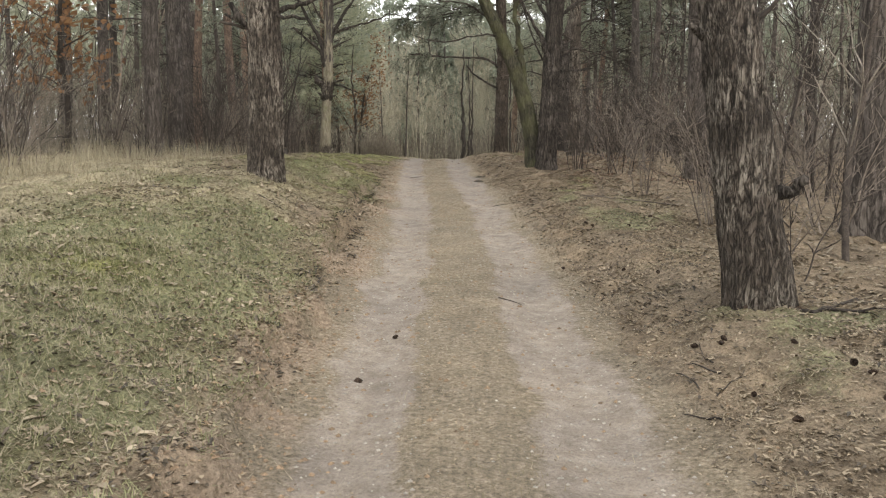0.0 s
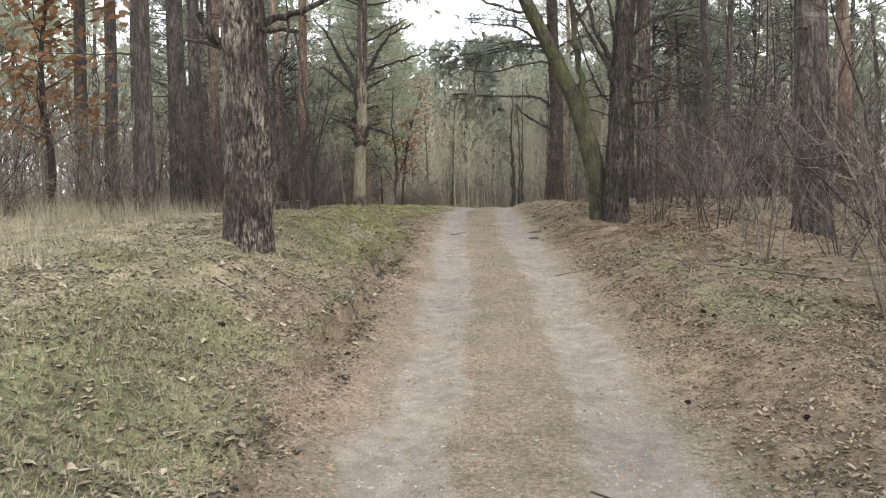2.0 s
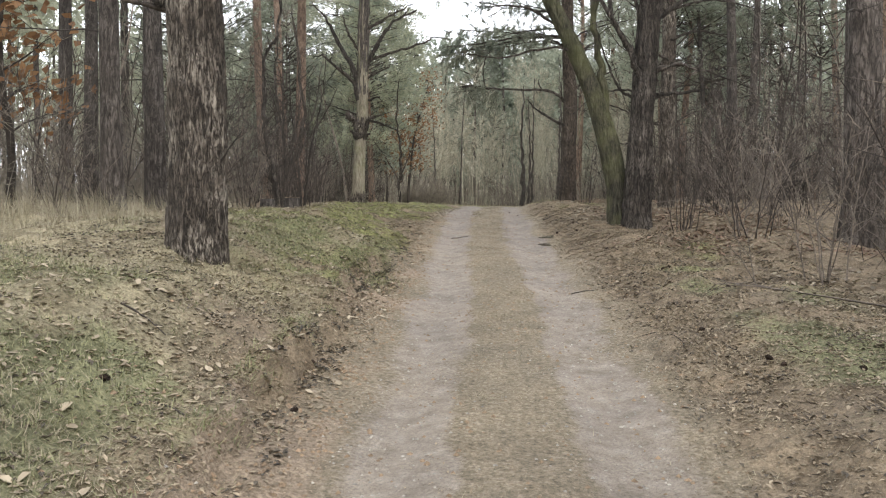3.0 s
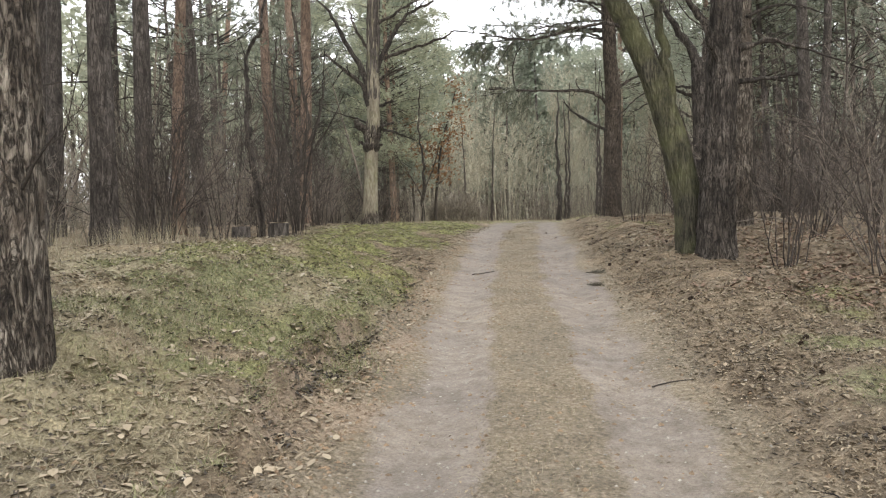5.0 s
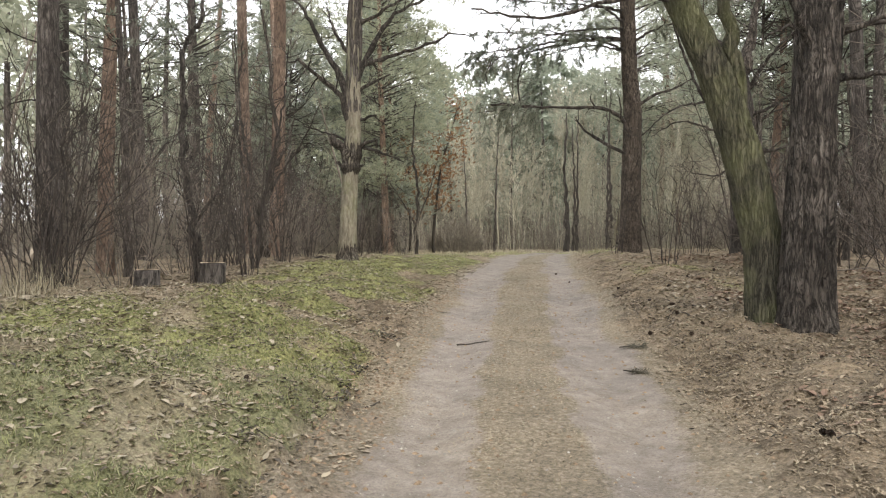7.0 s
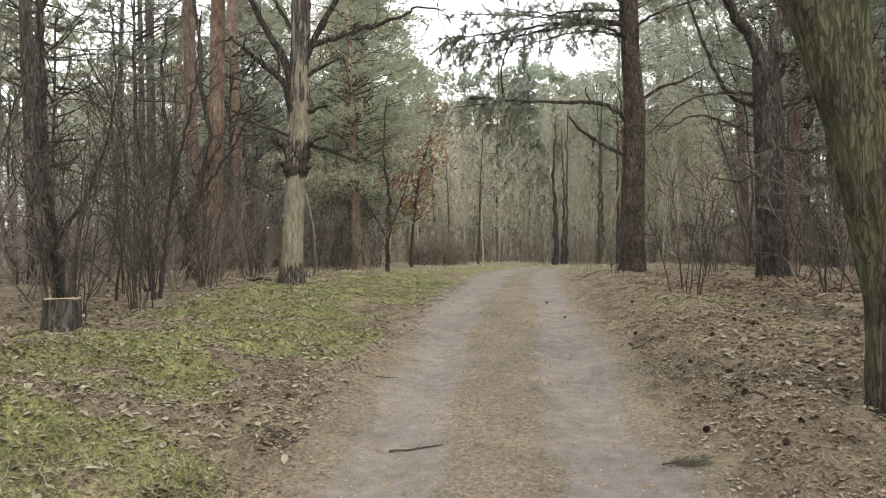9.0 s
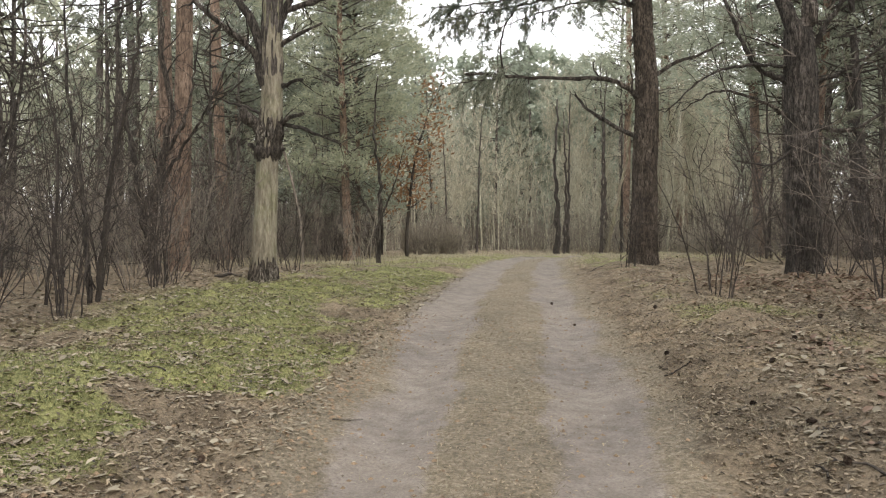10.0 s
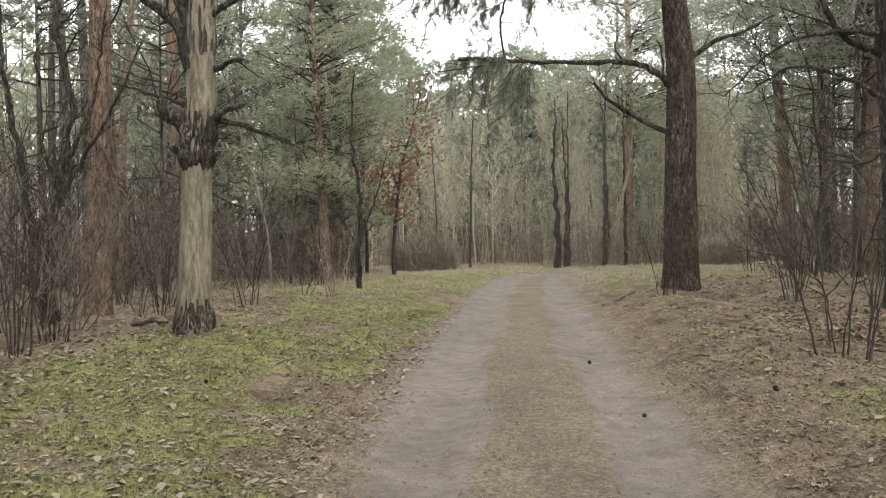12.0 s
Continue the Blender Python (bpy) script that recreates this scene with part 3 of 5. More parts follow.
def shrub_kind(seed, stems_n, height, mat, width=0.5, twigs=9, name="bare_shrub", r=0.011, split=False):
    """A leafless shrub: several thin stems from one foot, forking into twigs."""
    rng = random.Random(seed)
    e = new(name)
    g = Geo()
    for _ in range(stems_n):
        a = rng.uniform(0, 6.283)
        L = height * rng.uniform(0.55, 1.0)
        s = rng.uniform(0, 0.16)
        pts = wander(rng, (math.cos(a) * s, math.sin(a) * s, 0), (math.cos(a) * width * rng.uniform(0.2, 1.6), math.sin(a) * width * rng.uniform(0.2, 1.6), 1.0), L, 7, 0.15, 0.05)
        g.tube(pts, taper(r * rng.uniform(0.45, 1.1), 0.003, 8), 3)
        for _ in range(twigs + 1):
            k = rng.randint(2, 7)
            l = L * rng.uniform(0.12, 0.36)
            q = wander(rng, pts[k], aside(rng, pts[k] - pts[k - 1], rng.uniform(0.4, 0.9)), l, 3, 0.18, 0.06)
            g.shoot(q, 0.0045)
            for _ in range(3):
                j = rng.randint(1, 3)
                g.shoot(wander(rng, q[j], aside(rng, q[j] - q[j - 1], 0.7), l * 0.45, 1, 0.2, 0.05), 0.003)
        if split:
            g.make("stem", mat, e)
            g = Geo()
    if not split:
        tagged(g.make("branchwork", mat, e), kind="stuff")
    return e


def sapling_kind(seed, height, r, mat, name="bare_sapling"):
    """A slim young broadleaf without leaves."""
    rng = random.Random(seed)
    e = new(name)
    pts = wander(rng, (0, 0, 0), (rng.uniform(-0.12, 0.12), rng.uniform(-0.12, 0.12), 1), height, 12, 0.09, 0.03)
    g, t = Geo(), Geo()
    g.tube(pts, taper(r, 0.006, 13), 6)
    for _ in range(26):
        k = rng.randint(2, 12)
        L = height * rng.uniform(0.1, 0.3) * (1.25 - k / 14)
        q = wander(rng, pts[k], aside(rng, pts[k] - pts[k - 1], rng.uniform(0.5, 1.2)), L, 4, 0.14, 0.07)
        t.shoot(q, max(0.006, r * 0.3))
        for _ in range(7):
            j = rng.randint(1, 4)
            t.shoot(wander(rng, q[j], aside(rng, q[j] - q[j - 1], 0.8), L * rng.uniform(0.2, 0.5), 2, 0.2, 0.05), 0.004)
    g.make("trunk", M_DARKTWIG if mat is M_TWIG else mat, e)
    tagged(t.make("branchwork", mat, e), kind="stuff")
    return e


PINES = [pine_kind(101 + i, h, r, c, m) for i, (h, r, c, m) in enumerate([(19, 0.19, 9, M_PINE_FAR), (21, 0.2, 11, M_PINE_RED), (17, 0.15, 7.5, M_PINE_FAR), (20, 0.17, 9.5, M_PINE_FAR)])]
YOUNG = [pine_kind(131 + i, h, r, c, M_PINE_FAR, 9, 36) for i, (h, r, c) in enumerate([(9, 0.09, 2.4), (7, 0.07, 1.6), (12, 0.12, 4.0)])]
# clearing pines carry haze in their needle colour
DENSE = [full_pine(151 + i, h, r, c, sp, nd) for i, (h, r, c, sp, nd) in enumerate([(15, 0.17, 2.6, 2.9, M_NEEDLE_MID), (18, 0.19, 5.5, 3.3, M_NEEDLE_HAZY), (13, 0.14, 1.8, 2.4, M_NEEDLE_HAZY)])]
SHRUBS = [shrub_kind(201 + i, n, h, m, w) for i, (n, h, m, w) in enumerate([(9, 2.2, M_TWIG, 0.45), (8, 1.8, M_TWIG_RED, 0.5), (9, 2.8, M_DARKTWIG, 0.35), (8, 1.5, M_TWIG_RED, 0.6), (7, 3.2, M_DARKTWIG, 0.28)])]
EDGE = [shrub_kind(221 + i, n, h, m, w, split=True) for i, (n, h, m, w) in enumerate([(7, 2.1, M_TWIG_RED, 0.45), (6, 1.5, M_DARKTWIG, 0.5), (7, 2.6, M_DARKTWIG, 0.35)])]
SAPLINGS = [sapling_kind(301 + i, h, r, m) for i, (h, r, m) in enumerate([(7.0, 0.036, M_TWIG), (5.5, 0.028, M_DARKTWIG), (8.5, 0.045, M_TWIG_RED), (4.5, 0.022, M_DARKTWIG)])]
# their twig colour includes haze of distance
ASPENS = [brush_kind(321 + i, h, r, M_TWIG_HAZY) for i, (h, r) in enumerate([(8.5, 0.045), (9.5, 0.05), (6.5, 0.035), (7.5, 0.04)])]
KINDS = {"pine": PINES, "young": YOUNG, "dense": DENSE, "shrub": SHRUBS, "edge": EDGE, "sapling": SAPLINGS, "aspen": ASPENS}
LABELS = {
    "pine": ("tall forest pine with grey-brown bark and high open crown", "pine tree", "pines of the forest"),
    "young": ("young pine with green needles low on its stem", "pine tree", "young pines of the forest"),
    "dense": ("pine with a full green crown beside the clearing", "pine tree", "pines of the forest"),
    "shrub": ("leafless brown shrub with many thin stems in the wood", "shrub", "bare shrubs of the undergrowth"),
    "edge": ("leafless brown shrub with thin stems at the forest edge", "shrub", "bare shrubs of the undergrowth"),
    "sapling": ("leafless young broadleaf tree with thin grey-brown twigs", "sapling", "bare saplings of the undergrowth"),
    "aspen": ("olive-grey leafless young tree, paled by haze, beyond the clearing", "sapling", "bare saplings beyond the clearing"),
}
for key, kinds in KINDS.items():
    for ob in kinds:
        tagged(ob, *LABELS[key])
used = set()


def plant(key, x, y, rng, which=None, size=1.0, label=""):
    kinds = KINDS[key]
    ob = kinds[rng.randrange(len(kinds)) if which is None else which]
    s = size * rng.uniform(0.88, 1.14)
    m = pose(x, y, float(ground_z(x, y)) - 0.05, rng.uniform(-2, 2), rng.uniform(-2, 2), rng.uniform(0, 360))
    if ob.name in used:
        ob = copy_thing(ob, m)
    else:
        used.add(ob.name)
        ob.matrix_basis = m
    ob.scale = (s, s, s)
    if label:
        ob["label"] = label
    return ob



def far_wood(box, count, low, high, label, seed, brush=30, bare=(0.1, 0.4), reach=2.6, n_pads=34, per_pad=10, blade=0.42, needle=None):
    """A belt of distant wood in one mesh: stems, layered needle crowns and undergrowth too far off to count."""
    r = np.random.default_rng(seed)
    x, y = r.uniform(box[0], box[1], count), r.uniform(box[2], box[3], count)
    z = ground_z(x, y)
    g = Geo()
    vs, fs, slots = [], [], []
    for px, py, pz in zip(x, y, z):
        h = r.uniform(low, high)
        g.tube([(px, py, pz - 0.2), (px + r.normal(0, 0.1), py, pz + h * 0.5), (px + r.normal(0, 0.2), py, pz + h)], [0.17, 0.13, 0.04], 5)
        c, d, _, _ = pads(r, n_pads, h * r.uniform(*bare), h, reach * r.uniform(0.75, 1.15), 0.35, per_pad)
        k = np.repeat(np.arange(len(c)), 4)
        d4 = d[k] + r.normal(0, 0.9, (len(k), 3))
        v, _ = leaves_np(r, c[k] + r.normal(0, 0.12, (len(k), 3)), d4, r.uniform(0.5, 1.1, len(k)) * blade, r.uniform(0.3, 0.5, len(k)) * blade)
        vs.append((v + np.array([px, py, pz]), 1))
        if brush:
            n = brush * 14
            b = np.repeat(r.normal(0, 1.9, (brush, 2)), 14, 0)
            hh = np.repeat(r.uniform(1.5, 6.5, brush), 14)
            up = r.random(n) ** 0.8
            c = np.stack([px + b[:, 0] + r.normal(0, 0.18, n) * up, py + b[:, 1] + r.normal(0, 0.18, n) * up, pz - 0.2 + hh * up], -1)
            d = np.stack([r.normal(0, 0.3, n), r.normal(0, 0.3, n), np.ones(n)], -1)
            v, _ = leaves_np(r, c, d, r.uniform(0.5, 1.5, n), 0.05)
            vs.append((v, 2))
    verts = [tuple(p) for p in g.v]
    faces = list(g.f)
    slots = [0] * len(faces)
    for v, slot in vs:
        i = len(verts)
        verts += v.tolist()
        f = (np.arange(len(v)).reshape(-1, 4) + i).tolist()
        faces += f
        slots += [slot] * len(f)
    # crowns default to needles paled in colour to stand for haze
    ob = mesh_object("far_wood", verts, faces, [M_PINE_FAR, needle or M_NEEDLE_HAZY, M_TWIG], slots=slots)
    return tagged(ob, label, "wood", kind="stuff")


def tangle(box, count, label, seed, mat, inside=(0.6, 6.0)):
    """Leaning, arching brushwood under the trees, too fine and interwoven to count."""
    rng_ = random.Random(seed)
    g = Geo()
    made = 0
    while made < count:
        x, y = rng_.uniform(box[0], box[1]), rng_.uniform(box[2], box[3])
        if not inside[0] <= wood_at(x, y) <= inside[1]:
            continue
        made += 1
        h = rng_.uniform(1.2, 3.6)
        pts = wander(rng_, (x, y, float(ground_z(x, y)) - 0.1), (rng_.gauss(0, 0.45), rng_.gauss(0, 0.45), 1), h, 5, 0.16, -0.02)
        g.shoot(pts, rng_.uniform(0.006, 0.013))
        for _ in range(9):
            k = rng_.randint(1, 5)
            q = wander(rng_, pts[k], aside(rng_, pts[k] - pts[k - 1], rng_.uniform(0.7, 1.5)), h * rng_.uniform(0.15, 0.4), 3, 0.2, -0.02)
            g.shoot(q, 0.006)
            g.shoot([q[1], q[1] + aside(rng_, q[2] - q[1], 0.9) * h * 0.15], 0.005)
            g.shoot([q[2], q[2] + aside(rng_, q[2] - q[1], 0.9) * h * 0.12], 0.004)
    return tagged(g.make("brushwood", mat), label, "brushwood", kind="stuff")


def thicket(box, count, low, high, label, seed, mat, twigs=26):
    """A far stand of leafless saplings and brush too fine and many to count."""
    r = np.random.default_rng(seed)
    rng_ = random.Random(seed)
    g = Geo()
    c, d, L = [], [], []
    made = 0
    while made < count:
        x, y = rng_.uniform(box[0], box[1]), rng_.uniform(box[2], box[3])
        if wood_at(x, y) < 0:
            continue
        made += 1
        h = rng_.uniform(low, high)
        pts = wander(rng_, (x, y, float(ground_z(x, y)) - 0.1), (rng_.gauss(0, 0.07), rng_.gauss(0, 0.07), 1), h, 6, 0.06, 0.02)
        g.shoot(pts, rng_.uniform(0.008, 0.018))
        for _ in range(twigs):
            k = rng_.randint(1, 6)
            c.append(pts[k].lerp(pts[k - 1], rng_.random()))
            d.append((rng_.gauss(0, 0.5), rng_.gauss(0, 0.5), rng_.uniform(0.4, 1.2)))
            L.append(h * rng_.uniform(0.07, 0.2))
    v, f = leaves_np(r, np.array(c), np.array(d), np.array(L), 0.024)
    i = len(g.v)
    g.v += [tuple(p) for p in v]
    g.f += [tuple(k + i for k in q) for q in f.tolist()]
    return tagged(g.make("thicket", mat), label, "thicket", kind="stuff")


# ---- the forest ----
LEFT_Y = [-20, 0, 8, 13, 16, 19, 24, 30, 36, 44, 52, 60]
LEFT_X = [-7.5, -7, -6.4, -6.0, -5.3, -4.7, -4.7, -5.0, -4.9, -5.6, -7, -8]
RIGHT_Y = [-20, 0, 8, 14, 18, 26, 30, 36, 40, 44, 47, 49]
RIGHT_X = [3.4, 3.2, 3.1, 3.2, 3.2, 3.6, 4.0, 4.6, 5.6, 8, 14, 60]


def wood_at(x, y):
    """How far a spot lies inside the wood, in metres."""
    beyond = y - np.interp(x, [-12, -3, 0, 2, 10, 25], [62, 62, 59, 53, 56, 62])
    return max(np.interp(y, LEFT_Y, LEFT_X) - x if y < 62 else -9, x - np.interp(y, RIGHT_Y, RIGHT_X), beyond)


rng = random.Random(7)
KNOWN = []


def clear(x, y, gap):
    return all((x - a) ** 2 + (y - b) ** 2 > gap * gap for a, b in KNOWN)


for x, y, which, size in [
    (-6.1, 18.5, 0, 1.0), (-6.45, 20.4, 3, 1.0), (-6.85, 22.5, 1, 0.7), (-6.0, 28.2, 1, 0.76), (-9.5, 22.6, 0, 1.0), (-5.95, 16.6, 2, 1.0),
    (5.2, 16.3, 0, 1.2), (4.6, 8.6, 0, 1.05), (8.0, 31, 2, 0.9), (8.2, 18, 3, 0.8), (-5.9, 21.5, 2, 0.5), (-8.6, 15.2, 3, 1.0), (-7.6, 25.2, 2, 0.9)]:
    plant("pine", x, y, random.Random(int(x * 100)), which, size)
    KNOWN.append((x, y))
for spot in [(-2.35, 11.05), (2.2, 5.4), (-3.95, 26.3), (2.4, 30.8), (2.25, 17.1), (1.7, 18.0), (4.2, 27.5), (-3.95, 19.9), (-4.4, 19.3)]:
    KNOWN.append(spot)


def scatter(key, count, box, inside, gap, size=1.0, which=None):
    made = tries = 0
    while made < count and tries < count * 60:
        tries += 1
        x, y = rng.uniform(box[0], box[1]), rng.uniform(box[2], box[3])
        d = wood_at(x, y)
        if not inside[0] <= d <= inside[1] or not clear(x, y, gap) or (x + 4.1) ** 2 + (y - 18.8) ** 2 < 1.6:
            continue
        plant(key, x, y, rng, which, size)
        if gap > 0.9:
            KNOWN.append((x, y))
        made += 1


for x, y, which, size in [(-5.7, 40.0, 0, 1.0), (-6.6, 45.5, 2, 1.0), (-8.4, 52, 0, 1.0), (-11.5, 46, 2, 1.0), (5.0, 57.5, 1, 1.15), (8.4, 60.5, 1, 1.1), (7.4, 41.5, 1, 0.95), (6.6, 34.5, 1, 0.85), (10.6, 47.0, 1, 1.0)]:
    plant("dense", x, y, random.Random(int(x * 100)), which, size)
    KNOWN.append((x, y))
scatter("pine", 22, (-22, -4, 8, 62), (1.8, 18), 2.4)
scatter("pine", 16, (4, 22, 6, 47), (1.8, 18), 2.4)
scatter("pine", 10, (6, 26, 58, 80), (2, 60), 2.4)
scatter("young", 14, (-14, -4, 28, 60), (1.2, 7), 1.2)
scatter("young", 12, (4, 18, 30, 48), (1.2, 7), 1.2)
scatter("young", 10, (-12, 18, 64, 76), (3, 20), 1.2)
scatter("sapling", 50, (-14, -4, 8, 62), (0.3, 8), 0.6)
scatter("sapling", 44, (3, 16, 4, 48), (0.3, 8), 0.6)
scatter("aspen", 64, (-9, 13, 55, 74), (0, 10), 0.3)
scatter("edge", 32, (-10, -4, 6, 45), (0.0, 1.2), 0.6)
scatter("edge", 18, (3, 8, 3, 42), (0.0, 1.2), 0.6)
scatter("shrub", 85, (-14, -4, 6, 62), (0.8, 8), 0.5)
scatter("shrub", 60, (3, 14, 3, 48), (0.8, 8), 0.5)
scatter("shrub", 55, (-13, 16, 52, 72), (0, 6), 0.4)
# this far thicket has haze mixed into its twig colour
thicket((-14, 20, 56, 74), 520, 3, 7.5, "leafless olive-grey thicket beyond the clearing", 911, M_TWIG_HAZY)
thicket((-12, 18, 53, 66), 900, 0.8, 2.6, "low leafless brush along the far side of the clearing", 914, M_TWIG, 30)
thicket((-22, -8, 8, 62), 260, 2, 5, "leafless thicket deep in the wood", 912, M_TWIG)
thicket((7, 22, 6, 50), 260, 2, 5, "leafless thicket deep in the wood", 913, M_TWIG)
tangle((-16, -4, 13, 60), 520, "tangled leafless brushwood under the pines", 921, M_TWIG, (1.5, 7.0))
tangle((-16, -4, 13, 60), 130, "dark tangled leafless brushwood under the pines", 923, M_DARKTWIG, (0.8, 6.0))
tangle((3, 16, 8, 48), 260, "tangled leafless brushwood under the pines", 922, M_TWIG_RED)
tangle((3, 16, 8, 48), 200, "dark tangled leafless brushwood under the pines", 924, M_DARKTWIG)
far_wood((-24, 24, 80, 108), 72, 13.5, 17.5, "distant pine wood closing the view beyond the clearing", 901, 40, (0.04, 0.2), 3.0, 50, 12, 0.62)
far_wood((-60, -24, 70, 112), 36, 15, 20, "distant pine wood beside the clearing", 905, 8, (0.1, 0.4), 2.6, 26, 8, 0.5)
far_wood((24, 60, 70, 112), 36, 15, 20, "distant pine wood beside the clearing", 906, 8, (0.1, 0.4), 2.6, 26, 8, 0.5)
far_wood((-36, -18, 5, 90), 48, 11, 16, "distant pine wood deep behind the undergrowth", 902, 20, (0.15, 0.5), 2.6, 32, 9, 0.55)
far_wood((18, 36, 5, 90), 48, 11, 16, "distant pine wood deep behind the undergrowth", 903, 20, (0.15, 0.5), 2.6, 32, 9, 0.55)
far_wood((-34, 34, -40, -14), 34, 14, 19, "pine wood behind the start of the walk", 904, 4, (0.1, 0.4), 2.6, 26, 8, 0.5)

# ---- single trees beside the track ----
def path_points(pts, rng, n, jitter):
    """Points along a smooth curve through pts, with slight crookedness."""
    pts = [Vector(p) for p in pts]
    ext = [pts[0] * 2 - pts[1]] + pts + [pts[-1] * 2 - pts[-2]]
    out = []
    m = len(pts) - 1
    for i in range(n + 1):
        s = i / n * m
        k = min(int(s), m - 1)
        t = s - k
        a, b, c, d = ext[k : k + 4]
        p = 0.5 * ((2 * b) + (c - a) * t + (2 * a - 5 * b + 4 * c - d) * t * t + (3 * b - a - 3 * c + d) * t**3)
        if 0 < i < n:
            p = p + Vector([rng.gauss(0, jitter) for _ in range(3)])
        out.append(p)
    return out


def limb(e, pts, r0, r1, seed, twigs=6, reach=0.5, lift=0.02, mat=None, droop=0, name="limb", fine=4):
    """A limb along pts with side shoots, and hanging needle sprays where droop is set."""
    rng = random.Random(seed)
    length = sum((Vector(b) - Vector(a)).length for a, b in zip(pts, pts[1:]))
    n = max(5, int(length / max(0.09, 2.2 * r0)))
    line = path_points(pts, rng, n, 0.003 + 0.2 * r0)
    g = Geo()
    g.tube(line, [(r0 + (r1 - r0) * (i / n) ** 0.8) * (1 + 0.1 * rng.uniform(-1, 1) + (0.22 if rng.random() < 0.08 else 0)) for i in range(n + 1)], 10, 0.12, rng)
    ob = g.make(name, mat or (M_OAK if r0 > 0.028 else M_LIMB), e)
    t, spray = Geo(), Geo()
    for _ in range(twigs):
        i = rng.randint(max(1, n // 4), n)
        d = aside(rng, line[i] - line[i - 1], rng.uniform(0.7, 1.5))
        L = reach * rng.uniform(0.4, 1.1)
        q = wander(rng, line[i], d, L, 6, 0.2, lift - 0.25 * droop)
        t.tube(q, taper(max(0.006, r1 * 0.6), 0.002, 7), 4)
        for _ in range(fine):
            k = rng.randint(1, 6)
            q2 = wander(rng, q[k], aside(rng, q[k] - q[k - 1], 0.9), L * rng.uniform(0.2, 0.5), 4, 0.2, lift - 0.2 * droop)
            t.tube(q2, taper(0.004, 0.0015, 5), 3)
            if droop:
                for p, c in zip(q2, q2[1:]):
                    tuft(spray, rng, c, (c - p).normalized(), 12, 0.085, 0.008)
    if twigs:
        tagged(t.make("twigwork", mat or M_LIMB, ob), kind="stuff")
    if droop:
        spray.make("needle_spray", M_NEEDLE, ob)
    return ob


def crown(e, seed, axis, height, base, limbs=40, spread_=2.4, tufts=12, blade=0.26, wide=0.035, pale=None):
    """The open upper crown of a pine round the stem's axis."""
    rng = random.Random(seed)
    wood, needles = Geo(), Geo()
    for _ in range(limbs):
        f = rng.random()
        p = Vector(axis) + Vector((0, 0, base + (height - base) * f))
        a = rng.uniform(0, 6.283)
        L = (0.6 + spread_ * math.sin(math.pi * (0.25 + 0.7 * f))) * rng.uniform(0.6, 1.1)
        pts = wander(rng, p, (math.cos(a), math.sin(a), rng.uniform(-0.15, 0.4)), L, 6, 0.15, 0.03)
        wood.tube(pts, taper(0.04, 0.008, 7), 4)
        for _ in range(tufts):
            k = rng.randint(2, 6)
            d = aside(rng, pts[k] - pts[k - 1], rng.uniform(0.3, 1.1))
            tuft(needles, rng, pts[k] + d * rng.uniform(0.1, 0.7), d, 8, blade, wide)
    tagged(wood.make("branchwork", M_LIMB, e), kind="stuff")
    needles.make("crown", pale or M_NEEDLE, e)


def big_trunk(name, x, y, label, category, pts, radii, mat, seed, sides=44, step=0.045, relief=0.012, flare=0.35):
    e = thing(name, x, y, label, category)
    trunk_geo(pts, radii, seed, sides, step, relief, flare).make("trunk", mat, e)
    return e


def bank_pine():
    e = big_trunk("pine_tree", -2.44, 11.05, "mature pine with flaking grey bark on the grassy bank", "pine tree", [(0, 0, -0.1), (0.02, 0, 0.85), (0.03, 0, 1.6), (0.0, 0, 2.5), (-0.05, 0, 9), (0, 0.2, 17)], [0.235, 0.23, 0.222, 0.215, 0.18, 0.08], M_PINE, 3, 56, 0.035, 0.014, 0.18)
    limb(e, [(-0.1, -0.05, 1.96), (-0.27, -0.1, 2.15), (-0.4, -0.12, 2.36)], 0.05, 0.035, 1, 0, mat=M_OAK, name="broken_limb")
    limb(e, [(-0.2, -0.1, 2.08), (-0.34, -0.12, 2.16), (-0.48, -0.1, 2.22)], 0.03, 0.014, 2, 0, name="snag")
    limb(e, [(-0.18, -0.05, 2.05), (-0.36, -0.1, 2.08), (-0.52, -0.2, 2.1)], 0.028, 0.012, 3, 1, 0.15, name="snag")
    limb(e, [(0.12, 0, 2.2), (0.28, 0.05, 2.32), (0.55, 0.1, 2.42), (1.0, 0.2, 2.6), (1.5, 0.3, 3.0)], 0.045, 0.018, 4, 6, mat=M_OAK)
    limb(e, [(0.15, -0.05, 2.2), (0.38, -0.1, 2.19), (0.6, -0.15, 2.15)], 0.035, 0.018, 5, 1, 0.2, name="snag")
    limb(e, [(0.2, -0.05, 0.76), (0.3, -0.1, 0.88), (0.43, -0.1, 1.05)], 0.012, 0.004, 6, 2, 0.2, name="twig")
    limb(e, [(-0.1, 0.1, 2.9), (-0.8, 0.3, 3.4), (-1.6, 0.3, 3.6)], 0.05, 0.015, 7, 8)
    crown(e, 9, (0, 0.1, 0), 17.5, 8)


